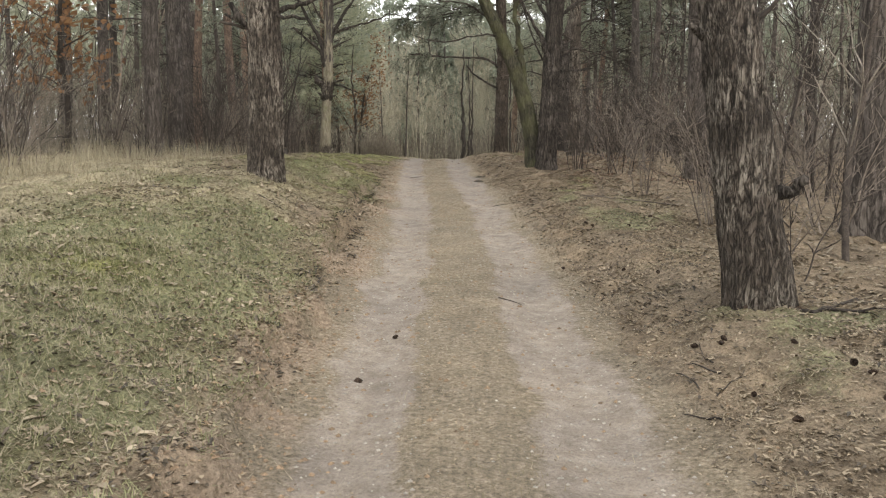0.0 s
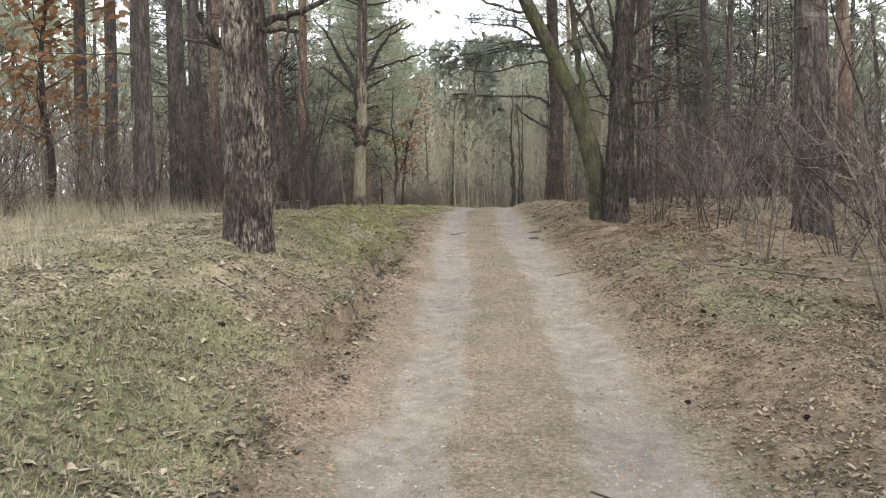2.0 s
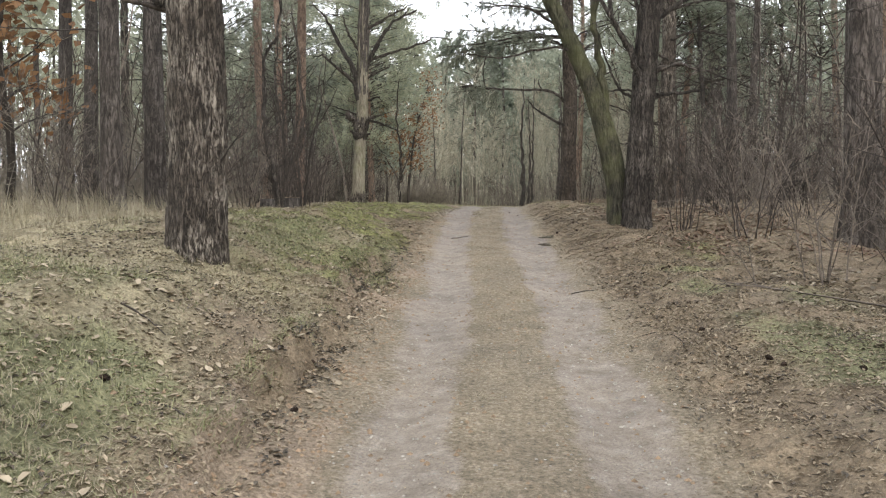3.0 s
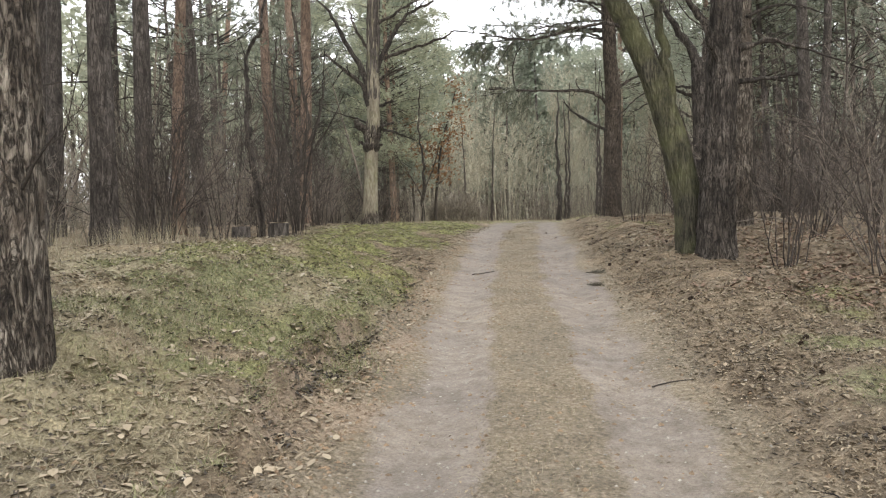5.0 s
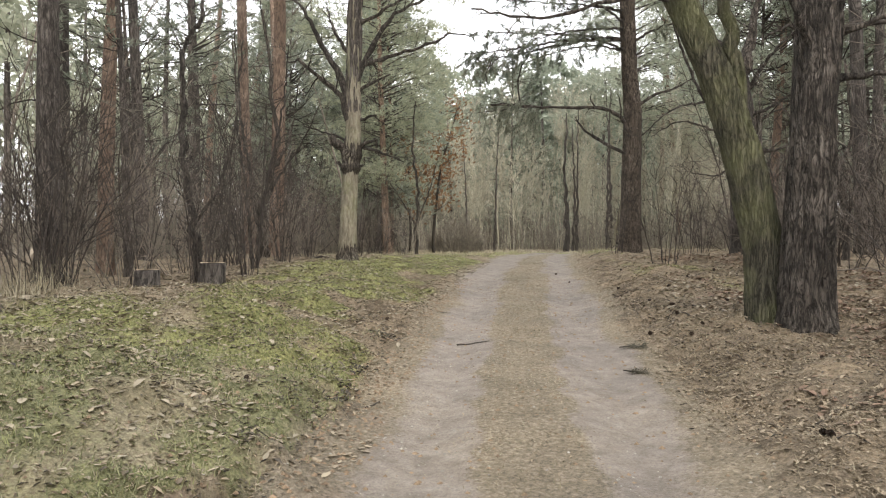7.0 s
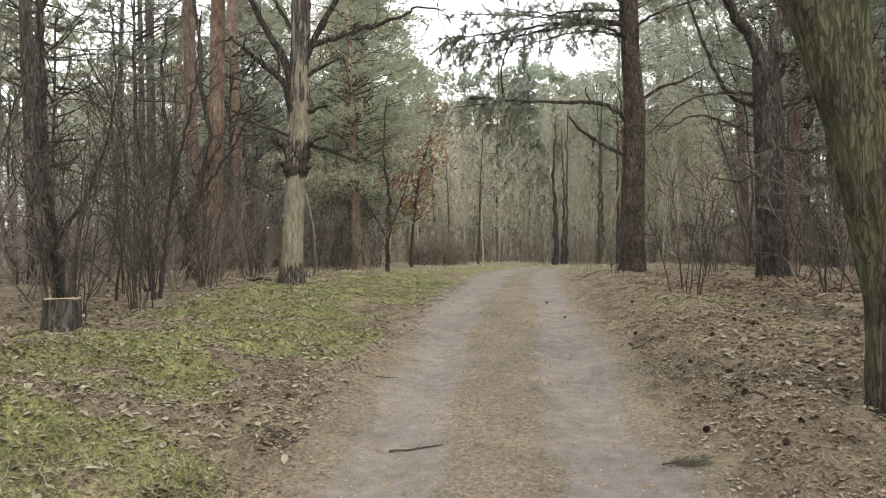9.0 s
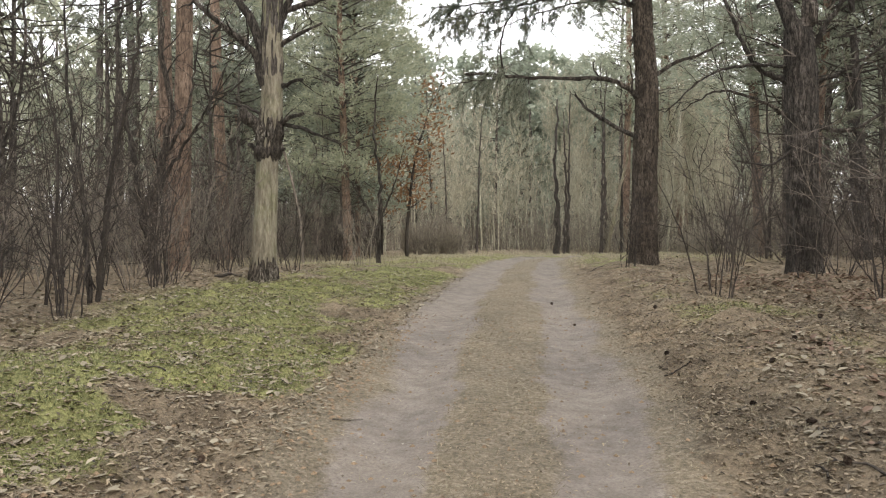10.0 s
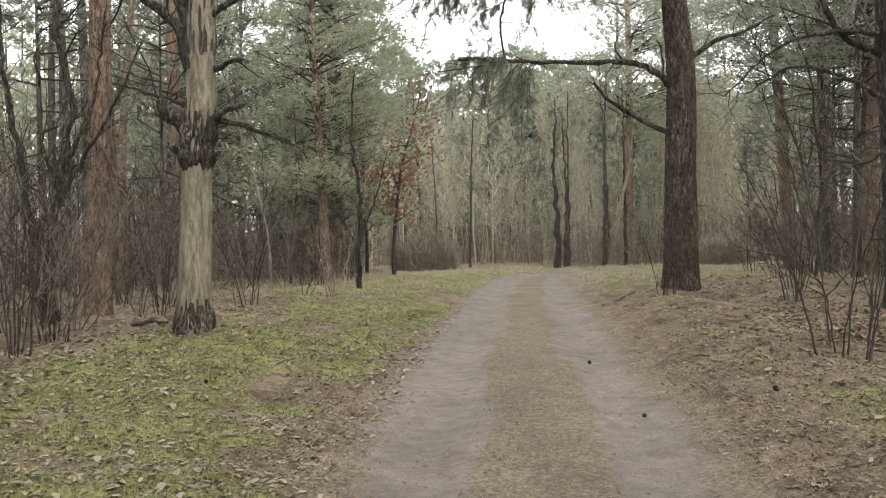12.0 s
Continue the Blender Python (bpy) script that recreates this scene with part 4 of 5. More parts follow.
def verge_pine():
    e = big_trunk("pine_tree", 2.18, 5.45, "mature pine with plated dark bark beside the sandy track", "pine tree", [(0.02, 0, -0.15), (-0.02, 0, 0.3), (-0.09, 0, 0.63), (-0.19, 0, 1.4), (-0.3, 0, 2.14), (-0.6, 0.1, 6), (-0.5, 0.2, 16)], [0.235, 0.225, 0.205, 0.19, 0.18, 0.15, 0.07], M_PINE, 8, 56, 0.03, 0.016, 0.2)
    limb(e, [(0.08, -0.05, 0.8), (0.16, -0.1, 0.84), (0.23, -0.14, 0.92)], 0.045, 0.03, 11, 0, name="broken_limb")
    limb(e, [(-0.1, 0.0, 1.95), (0.0, -0.02, 2.05), (0.12, 0, 2.18), (0.5, 0.1, 2.5)], 0.022, 0.01, 12, 3)
    limb(e, [(-0.4, 0, 1.85), (-0.55, -0.05, 1.93)], 0.04, 0.02, 13, 0, name="broken_limb")
    crown(e, 14, (-0.5, 0.2, 0), 16.5, 8)


def bare_pine():
    e = thing("pine_tree", -3.86, 26.3, "old pine with bare pale lower stem and many dead limbs", "pine tree")
    axis = [(0, 0, -0.1), (0.04, 0, 1.0), (0.08, 0, 1.9), (0.14, 0, 2.45), (0.15, 0, 3.0), (0.18, 0, 4.6), (0.22, 0, 6.0), (0.2, 0, 13)]
    rad = [0.19, 0.165, 0.155, 0.165, 0.15, 0.14, 0.12, 0.05]
    trunk_geo(axis[:7], rad[:7], 13, 40, 0.04, 0.005, 0.15).make("trunk", M_BARE, e, "pale bare wood where the bark has fallen")
    trunk_geo([(0.145, 0, 2.85), (0.15, 0, 3.1), (0.158, 0, 3.45), (0.162, 0, 3.7)] + axis[5:], [0.12, 0.155, 0.14, 0.15] + [r + 0.012 for r in rad[5:]], 14, 40, 0.04, 0.02, 0.0).make("upper_stem", M_PINE_FAR, e, "upper stem with grey-brown bark")
    trunk_geo([(0, 0, -0.1), (0.012, 0, 0.2), (0.02, 0, 0.42)], [0.21, 0.195, 0.168], 15, 44, 0.03, 0.022, 0.3).make("foot_bark", M_PINE, e, "dark rough bark round the foot")
    trunk_geo([(0.08, 0, 1.8), (0.085, 0, 1.93), (0.095, 0, 2.05), (0.11, 0, 2.2), (0.13, 0, 2.42), (0.14, 0, 2.62)], [0.14, 0.2, 0.16, 0.2, 0.165, 0.12], 16, 52, 0.025, 0.034, 0.0).make("bark_collar", M_PINE, e, "collar of dark flaking bark")
    spec = [
        ([(0.06, -0.05, 2.9), (-0.02, -0.1, 3.25), (-0.13, -0.15, 3.42), (-0.28, -0.2, 3.58), (-0.5, -0.3, 3.75), (-0.9, -0.3, 4.1)], 0.06, 0.025, 5),
        ([(0.02, -0.05, 2.2), (-0.14, -0.12, 2.42), (-0.24, -0.15, 2.56)], 0.07, 0.055, 0),
        ([(0.02, -0.05, 2.25), (-0.17, -0.12, 2.36), (-0.3, -0.15, 2.41)], 0.03, 0.018, 0),
        ([(0.2, 0, 2.88), (0.42, -0.05, 2.93), (0.64, -0.1, 2.97)], 0.035, 0.015, 1),
        ([(0.22, 0, 2.32), (0.44, -0.1, 2.43), (0.66, -0.15, 2.48)], 0.04, 0.018, 1),
        ([(0.25, 0, 2.36), (0.65, 0, 2.27), (1.15, 0, 2.05)], 0.03, 0.008, 6),
        ([(0.22, 0, 3.5), (0.46, 0, 3.58), (0.9, 0, 3.8)], 0.04, 0.012, 3),
        ([(0.0, 0, 1.9), (-0.18, -0.1, 2.05)], 0.035, 0.02, 0),
        ([(0.18, 0, 1.9), (0.36, -0.1, 1.98)], 0.035, 0.02, 0),
        ([(0.12, 0, 3.5), (0.4, 0, 4.15), (0.68, 0.05, 4.59), (1.07, 0.1, 5.07), (1.6, 0.2, 5.35)], 0.06, 0.018, 8),
        ([(0.38, 0, 4.0), (1.05, 0.1, 4.22), (1.77, 0.1, 4.43), (2.1, 0.1, 4.59), (2.5, 0.1, 4.53)], 0.035, 0.01, 9),
        ([(0.05, 0, 3.3), (-0.27, 0, 4.05), (-0.56, 0, 4.54), (-0.8, 0, 5.08), (-1.2, 0, 5.5)], 0.06, 0.018, 8),
        ([(0.1, 0, 4.2), (-0.2, 0, 4.64), (-0.4, 0, 5.2)], 0.04, 0.012, 6),
        ([(0.05, 0.05, 2.5), (-0.4, 0.1, 2.66), (-0.95, 0.2, 2.85)], 0.022, 0.008, 6),
        ([(0.2, 0, 4.8), (0.8, 0, 5.1), (1.5, 0, 5.45)], 0.04, 0.012, 7),
        ([(0.15, 0.1, 4.0), (0.3, 0.8, 4.3), (0.2, 1.6, 4.5)], 0.03, 0.01, 6),
    ]
    for i, (pts, a, b, tw) in enumerate(spec):
        limb(e, pts, a * 1.25, b * 1.3, 40 + i, tw, 0.6, 0.0, name="limb" if tw else "broken_limb")
    crown(e, 60, (0.2, 0.3, 0), 13, 5.6, 34, 2.0)


def limb_pine():
    e = big_trunk("pine_tree", 2.21, 30.8, "tall dark pine with one long limb over the track", "pine tree", [(0, 0, -0.1), (0.04, 0, 2), (0.08, 0, 3.35), (0.0, 0, 4.7), (-0.1, 0, 9), (0, 0, 18)], [0.27, 0.235, 0.225, 0.19, 0.17, 0.08], M_PINE_BROWN, 17, 52, 0.04, 0.016)
    limb(e, [(0.0, -0.1, 3.2), (-0.4, -0.2, 3.49), (-0.84, -0.3, 3.6), (-1.73, -0.4, 3.6), (-2.63, -0.5, 3.65), (-3.4, -0.55, 3.7)], 0.06, 0.022, 71, 5, 0.4)
    limb(e, [(0.0, -0.1, 2.4), (-0.68, -0.2, 2.8), (-1.1, -0.25, 3.04), (-1.31, -0.3, 3.32)], 0.05, 0.018, 72, 4, 0.3)
    limb(e, [(-2.66, -0.5, 3.64), (-2.73, -0.5, 4.1), (-2.67, -0.5, 4.56), (-2.4, -0.5, 5.0)], 0.022, 0.015, 73, 6, 0.5, name="side_branch")
    limb(e, [(-1.8, -0.42, 3.62), (-2.6, -0.6, 3.6), (-3.7, -0.65, 3.5)], 0.014, 0.008, 74, 16, 1.0, -0.05, droop=1, name="side_branch", fine=8)
    limb(e, [(-2.5, -0.5, 3.65), (-2.9, -0.4, 3.72), (-3.4, -0.3, 3.8)], 0.014, 0.008, 75, 10, 0.8, -0.03, droop=0.8, name="side_branch", fine=8)
    limb(e, [(0.12, -0.05, 3.6), (0.6, -0.1, 3.93), (0.95, -0.15, 4.02), (1.5, 0, 4.3)], 0.05, 0.015, 76, 6)
    limb(e, [(-0.23, -0.15, 3.35), (-0.24, -0.2, 3.7), (-0.32, -0.2, 3.95)], 0.02, 0.01, 77, 1, 0.2, name="side_branch")
    limb(e, [(-0.84, -0.3, 3.6), (-0.97, -0.3, 3.8), (-0.94, -0.3, 3.95)], 0.018, 0.008, 78, 1, 0.2, name="side_branch")
    for i, (z, dx, up) in enumerate([(5.0, -2.6, 0.5), (5.3, -3.6, 0.15), (5.6, -1.8, 0.7), (5.2, 2.0, 0.5), (6.0, -3.0, 0.2)]):
        limb(e, [(0, -0.05, z), (dx * 0.4, -0.3, z + up * 0.7), (dx, -0.7, z + up)], 0.04, 0.01, 80 + i, 14, 0.75, -0.02, droop=0.3, fine=6)
    limb(e, [(0, 0, 5.3), (-1.5, -0.4, 5.25), (-3.0, -0.7, 5.0), (-3.9, -0.9, 4.9)], 0.04, 0.01, 90, 22, 0.7, -0.02, droop=0.35, fine=7)
    limb(e, [(0, 0, 5.6), (-1.2, -0.8, 5.4), (-2.4, -1.6, 5.0)], 0.035, 0.01, 91, 16, 0.7, -0.02, droop=0.35, fine=7)
    limb(e, [(0, 0, 5.4), (-1.5, -0.3, 5.2), (-2.9, -0.5, 4.9), (-3.9, -0.6, 4.7)], 0.035, 0.009, 92, 30, 0.75, -0.02, droop=0.5, fine=6)
    limb(e, [(0, 0, 5.0), (-0.9, 0.4, 5.3), (-2.0, 0.8, 5.2), (-3.0, 1.0, 4.9)], 0.03, 0.009, 93, 20, 0.7, -0.02, droop=0.5, fine=6)
    crown(e, 89, (-0.05, 0, 0), 18, 6.5, 46, 3.0)


def track_oak():
    e = big_trunk("oak_tree", 2.29, 17.75, "old oak with rough dark bark and leafless limbs", "oak tree", [(-0.03, 0, -0.1), (0.0, 0, 0.9), (0.05, 0, 1.67), (0.09, 0, 2.32), (0.12, 0, 2.95), (0.2, 0, 4.0), (0.3, 0.2, 9)], [0.215, 0.19, 0.183, 0.188, 0.178, 0.16, 0.075], M_OAK, 23, 60, 0.03, 0.022, 0.4)
    spec = [
        ([(0.0, -0.1, 2.42), (-0.12, -0.22, 2.64), (-0.2, -0.28, 2.86)], 0.06, 0.04, 0),
        ([(0.25, 0, 2.5), (0.6, -0.1, 2.62), (0.95, -0.1, 2.52), (1.5, 0, 2.6)], 0.03, 0.01, 6),
        ([(0.25, 0, 2.15), (0.58, -0.05, 2.17), (0.95, -0.1, 2.2)], 0.035, 0.02, 2),
        ([(0.25, 0.1, 2.6), (0.74, 0.2, 2.66), (1.2, 0.3, 2.55), (1.9, 0.4, 2.3)], 0.028, 0.008, 7),
        ([(0.0, 0, 2.6), (-0.2, -0.05, 2.95), (-0.5, -0.1, 3.43), (-0.9, -0.1, 4.2)], 0.055, 0.02, 7),
        ([(0.05, 0, 2.9), (0.0, 0.05, 3.3), (-0.1, 0.1, 4.2)], 0.05, 0.02, 7),
        ([(0.2, 0, 3.3), (0.8, 0.1, 3.7), (1.6, 0.2, 3.9)], 0.05, 0.015, 8),
        ([(0.2, 0, 3.8), (0.9, -0.4, 4.6), (1.5, -0.6, 5.6)], 0.06, 0.015, 10),
        ([(0.2, 0, 4.2), (-0.4, 0.5, 5.2), (-1.0, 0.6, 6.2)], 0.06, 0.015, 10),
        ([(0.24, 0.1, 5.2), (0.6, 0.9, 6.4), (1.0, 1.2, 7.6)], 0.05, 0.015, 10),
    ]
    for i, (pts, a, b, tw) in enumerate(spec):
        limb(e, pts, a, b, 100 + i, tw, 0.7, 0.02, M_OAK if a > 0.045 else None, name="limb" if tw else "broken_limb")


def leaning_tree():
    e = big_trunk("leaning_tree", 2.0, 18.0, "leaning broadleaf tree with mossy green bark", "tree", [(0.07, 0, -0.1), (0.01, 0, 0.65), (-0.16, 0, 1.45), (-0.41, 0, 2.25), (-0.73, 0, 2.95), (-1.3, 0, 4.1), (-2.0, 0.2, 6.2), (-2.3, 0.3, 8.5)], [0.2, 0.175, 0.175, 0.165, 0.15, 0.13, 0.09, 0.05], M_MOSSY, 29, 48, 0.035, 0.014, 0.25)
    limb(e, [(-0.2, 0, 1.75), (-0.26, 0.0, 2.3), (-0.3, 0.0, 2.75), (-0.4, 0, 3.3), (-0.45, 0.1, 4.6), (-0.3, 0.2, 6.5)], 0.085, 0.04, 120, 6, 0.8, mat=M_MOSSY, name="second_stem")
    spec = [
        ([(-0.55, 0, 2.85), (-1.1, -0.1, 2.95), (-1.9, -0.1, 2.8), (-2.6, -0.1, 2.9)], 0.03, 0.008, 8),
        ([(-0.6, 0, 3.0), (-1.4, 0.1, 3.6), (-2.3, 0.1, 3.75)], 0.035, 0.01, 8),
        ([(-1.0, 0, 3.8), (-1.9, -0.2, 4.0), (-2.9, -0.2, 4.5)], 0.035, 0.01, 9),
        ([(-0.4, 0.1, 3.6), (0.1, 0.2, 4.4), (0.5, 0.3, 5.4)], 0.035, 0.01, 8),
        ([(-1.6, 0.1, 5.2), (-2.6, 0.1, 5.6), (-3.4, 0, 6.3)], 0.035, 0.01, 9),
        ([(-1.8, 0.1, 5.8), (-1.5, 0.5, 6.8), (-1.0, 0.8, 7.8)], 0.035, 0.01, 9),
    ]
    for i, (pts, a, b, tw) in enumerate(spec):
        limb(e, pts, a, b, 130 + i, tw, 0.7, 0.02)


def broad_oak():
    e = big_trunk("oak_tree", 4.13, 27.5, "broad oak with furrowed bark and spreading bare limbs", "oak tree", [(0, 0, -0.1), (-0.05, 0, 1.8), (-0.06, 0, 3.1), (-0.1, 0, 3.75)], [0.25, 0.225, 0.235, 0.2], M_OAK, 31)
    spec = [
        ([(-0.1, 0, 3.4), (-0.33, -0.05, 4.09), (-0.6, -0.1, 4.5), (-1.0, -0.2, 5.2), (-1.4, 0, 7)], 0.14, 0.04, 9),
        ([(-0.06, 0, 3.4), (0.05, 0.05, 4.04), (0.16, 0.1, 4.5), (0.4, 0.1, 6), (0.5, 0.2, 8.5)], 0.15, 0.04, 9),
        ([(0.05, 0, 3.4), (0.32, -0.1, 3.86), (0.66, -0.2, 4.3), (1.4, -0.2, 5)], 0.05, 0.015, 8),
        ([(-0.15, 0, 2.9), (-0.8, -0.1, 3.3), (-1.26, -0.2, 4.34), (-1.5, -0.2, 5.2)], 0.045, 0.015, 8),
        ([(-0.15, 0, 2.4), (-0.7, -0.2, 2.65), (-1.33, -0.3, 2.8), (-1.9, -0.4, 2.5)], 0.035, 0.008, 8),
        ([(-0.15, 0, 3.2), (-0.9, -0.2, 3.18), (-1.5, -0.3, 3.03), (-2.1, -0.3, 2.5)], 0.035, 0.008, 9),
        ([(0.1, 0, 2.3), (0.6, -0.2, 2.2), (1.1, -0.2, 2.5), (1.7, -0.2, 2.7)], 0.04, 0.01, 8),
        ([(0.1, 0, 2.9), (0.7, -0.2, 3.2), (1.3, -0.3, 3.7)], 0.04, 0.01, 8),
        ([(-0.1, 0, 2.0), (-0.6, -0.3, 1.7), (-1.1, -0.4, 1.75)], 0.025, 0.008, 7),
    ]
    for i, (pts, a, b, tw) in enumerate(spec):
        limb(e, pts, a, b, 150 + i, tw, 0.7, 0.02, M_OAK if a > 0.1 else None)


def forked_tree(x, y, label, seed, stems_spec, mat=None):
    e = thing("forked_tree", x, y, label, "tree")
    for i, (pts, a, b, tw) in enumerate(stems_spec):
        limb(e, pts, a, b, seed + i, tw, 0.75, 0.04, mat, name="stem", fine=5)
    return e


def stump(x, y, r, h, label, seed):
    e = thing("tree_stump", x, y, label, "stump", "cut stumps at the wood's edge")
    trunk_geo([(0, 0, -0.05), (0, 0, h * 0.5), (0.01, 0, h)], [r * 1.05, r, r * 0.97], seed, 40, 0.025, 0.008, 0.25).make("bark", M_PINE_FAR, e)
    g = Geo()
    rings = 5
    for k in range(rings + 1):
        rr = max(0.004, r * 0.98 * k / rings)
        for a in range(28):
            t = a / 28 * 6.283
            g.v.append((0.01 + rr * math.cos(t), rr * math.sin(t), h + 0.006 + 0.004 * math.sin(3 * t + k)))
    for k in range(rings):
        for a in range(28):
            b = (a + 1) % 28
            g.f.append((k * 28 + a, k * 28 + b, (k + 1) * 28 + b, (k + 1) * 28 + a))
    g.make("cut_face", M_CUT, e, "weathered pale sawn face")


M_CUT = stems("cut_wood", (0.26, 0.2, 0.14), (0.34, 0.27, 0.19))
bank_pine()
verge_pine()
bare_pine()
limb_pine()
track_oak()
leaning_tree()
broad_oak()
second = big_trunk("pine_tree", 3.4, 21.0, "straight pine with grey bark behind the old oak", "pine tree", [(0, 0, -0.1), (0.02, 0, 4), (0, 0, 9), (0, 0, 17)], [0.15, 0.13, 0.11, 0.05], M_PINE, 37)
for i, (z, dx) in enumerate([(3.4, 1.2), (4.0, 1.6), (3.0, -0.7), (5.0, 1.4), (4.6, -1.2)]):
    limb(second, [(0, -0.1, z), (dx * 0.5, -0.2, z + 0.15), (dx, -0.3, z - 0.05)], 0.03, 0.01, 170 + i, 6)
crown(second, 180, (0, 0, 0), 17, 7)
forked_tree(-5.72, 26.6, "dark leafless tree forking low into crooked stems", 190, [
    ([(0, 0, -0.1), (-0.02, 0, 0.8), (0.0, 0, 1.1), (0.2, 0, 1.7), (0.28, 0, 2.4), (0.22, 0, 3.6), (0.0, 0, 5.2)], 0.11, 0.025, 12),
    ([(-0.02, 0, 0.6), (-0.2, 0.05, 1.2), (-0.32, 0, 2.2), (-0.5, 0, 3.4), (-0.4, 0, 4.6)], 0.06, 0.015, 12),
    ([(0.05, 0, 1.2), (0.5, -0.1, 1.9), (0.9, -0.2, 2.4), (1.3, -0.2, 3.2)], 0.035, 0.01, 9),
    ([(0.2, 0, 1.8), (0.6, 0, 2.6), (0.8, 0, 3.8)], 0.035, 0.01, 9),
], M_OAK)
forked_tree(-4.65, 21.1, "slim crooked leafless tree behind the stumps", 210, [
    ([(0, 0, -0.1), (-0.06, 0, 0.7), (-0.2, 0, 1.6), (-0.24, 0, 2.6), (-0.2, 0, 3.3), (0.1, 0, 3.9), (0.1, 0, 5.5)], 0.065, 0.02, 12),
    ([(-0.1, 0, 0.8), (0.3, 0, 1.4), (0.5, 0.1, 2.3), (0.45, 0.1, 3.4)], 0.025, 0.008, 9),
], M_OAK)
forked_tree(5.3, 25.3, "crooked dark shrub tree with bent bare limbs", 220, [
    ([(0, 0, -0.1), (0.0, 0, 0.9), (-0.1, 0, 1.6), (0.1, 0, 2.3), (0.0, 0, 3.6)], 0.075, 0.02, 10),
    ([(0, 0, 0.4), (-0.5, -0.1, 0.75), (-0.9, -0.1, 1.3), (-1.0, -0.1, 2.1)], 0.035, 0.01, 8),
    ([(0, 0, 1.0), (0.5, 0, 1.6), (0.9, 0, 2.6)], 0.03, 0.01, 8),
], M_OAK)
forked_tree(-4.55, 22.9, "leafless hazel with several upright stems", 230, [
    ([(0, 0, -0.1), (-0.1, 0, 1.2), (-0.25, 0, 2.4), (-0.3, 0, 4.0)], 0.03, 0.008, 12),
    ([(0.05, 0, -0.1), (0.2, 0, 1.3), (0.5, 0, 2.6), (0.6, 0, 3.6)], 0.028, 0.008, 12),
    ([(0, 0.08, -0.1), (0.05, 0.3, 1.3), (0.1, 0.4, 2.8)], 0.025, 0.008, 10),
])
forked_tree(-3.9, 35.6, "small dark leafless tree standing at the meadow's edge", 240, [
    ([(0, 0, -0.1), (0.0, 0, 0.9), (0.03, 0, 2.0), (-0.1, 0, 3.6), (0, 0, 5)], 0.08, 0.015, 14),
    ([(0, 0, 1.0), (-0.5, 0, 1.9), (-1.0, 0, 2.6)], 0.03, 0.008, 9),
    ([(0, 0, 1.2), (0.4, 0, 2.1), (0.7, 0, 3.2)], 0.03, 0.008, 9),
], M_OAK)
forked_tree(1.3, 51.0, "slim pale tree at the bend of the track", 250, [([(0, 0, -0.1), (0.0, 0, 2), (-0.1, 0, 4), (0, 0, 7)], 0.16, 0.03, 14), ([(0.3, 0.4, -0.1), (0.4, 0.5, 3), (0.3, 0.5, 6.5)], 0.09, 0.02, 10)], M_PINE_FAR)
forked_tree(4.2, 55.0, "thin pale tree leaning at the bend of the track", 256, [([(-0.4, 0, -0.1), (0.1, 0, 2.2), (0.6, 0, 4.6), (0.9, 0, 7)], 0.13, 0.03, 10)], M_BARE)
for k, (x, y, lean, r_, h_) in enumerate([(1.9, 54.2, 0.05, 0.09, 8.0), (3.5, 54.5, 0.1, 0.1, 9.0), (3.95, 56.0, -0.1, 0.12, 9.5), (4.6, 55.2, 0.0, 0.1, 8.5), (-2.6, 55.0, 0.1, 0.07, 7.0), (-4.2, 57.0, -0.1, 0.06, 6.5)]):
    forked_tree(x, y, "slim grey-barked tree with thin bare twigs beyond the clearing", 260 + 8 * k, [([(0, 0, -0.1), (lean, 0, h_ * 0.3), (lean * 1.5, 0, h_ * 0.6), (lean * 3, 0.1, h_)], r_, 0.02, 16)], M_PINE_FAR)
stump(-4.05, 20.1, 0.15, 0.34, "low weathered tree stump with pale sawn top", 41)
stump(-4.05, 18.45, 0.12, 0.28, "weathered tree stump at the wood's edge", 43)


def near_shrub(x, y, n, height, spread_, seed, mat, label):
    rng = random.Random(seed)
    e = thing("bare_shrub", x, y, label, "shrub", "bare shrubs of the undergrowth", 0.03)
    for i in range(n):
        a = rng.uniform(0, 6.283)
        s = rng.uniform(0, 0.2)
        L = height * rng.uniform(0.6, 1.05)
        p = (math.cos(a) * s, math.sin(a) * s, 0)
        tip = (math.cos(a) * spread_ * rng.uniform(0.4, 1.1), math.sin(a) * spread_ * rng.uniform(0.4, 1.1), L)
        mid = (tip[0] * 0.35 + p[0] * 0.65, tip[1] * 0.35 + p[1] * 0.65, L * 0.5)
        limb(e, [p, mid, tip], rng.uniform(0.005, 0.01), 0.003, seed + i, 5, L * 0.3, 0.06, mat, name="stem", fine=2)


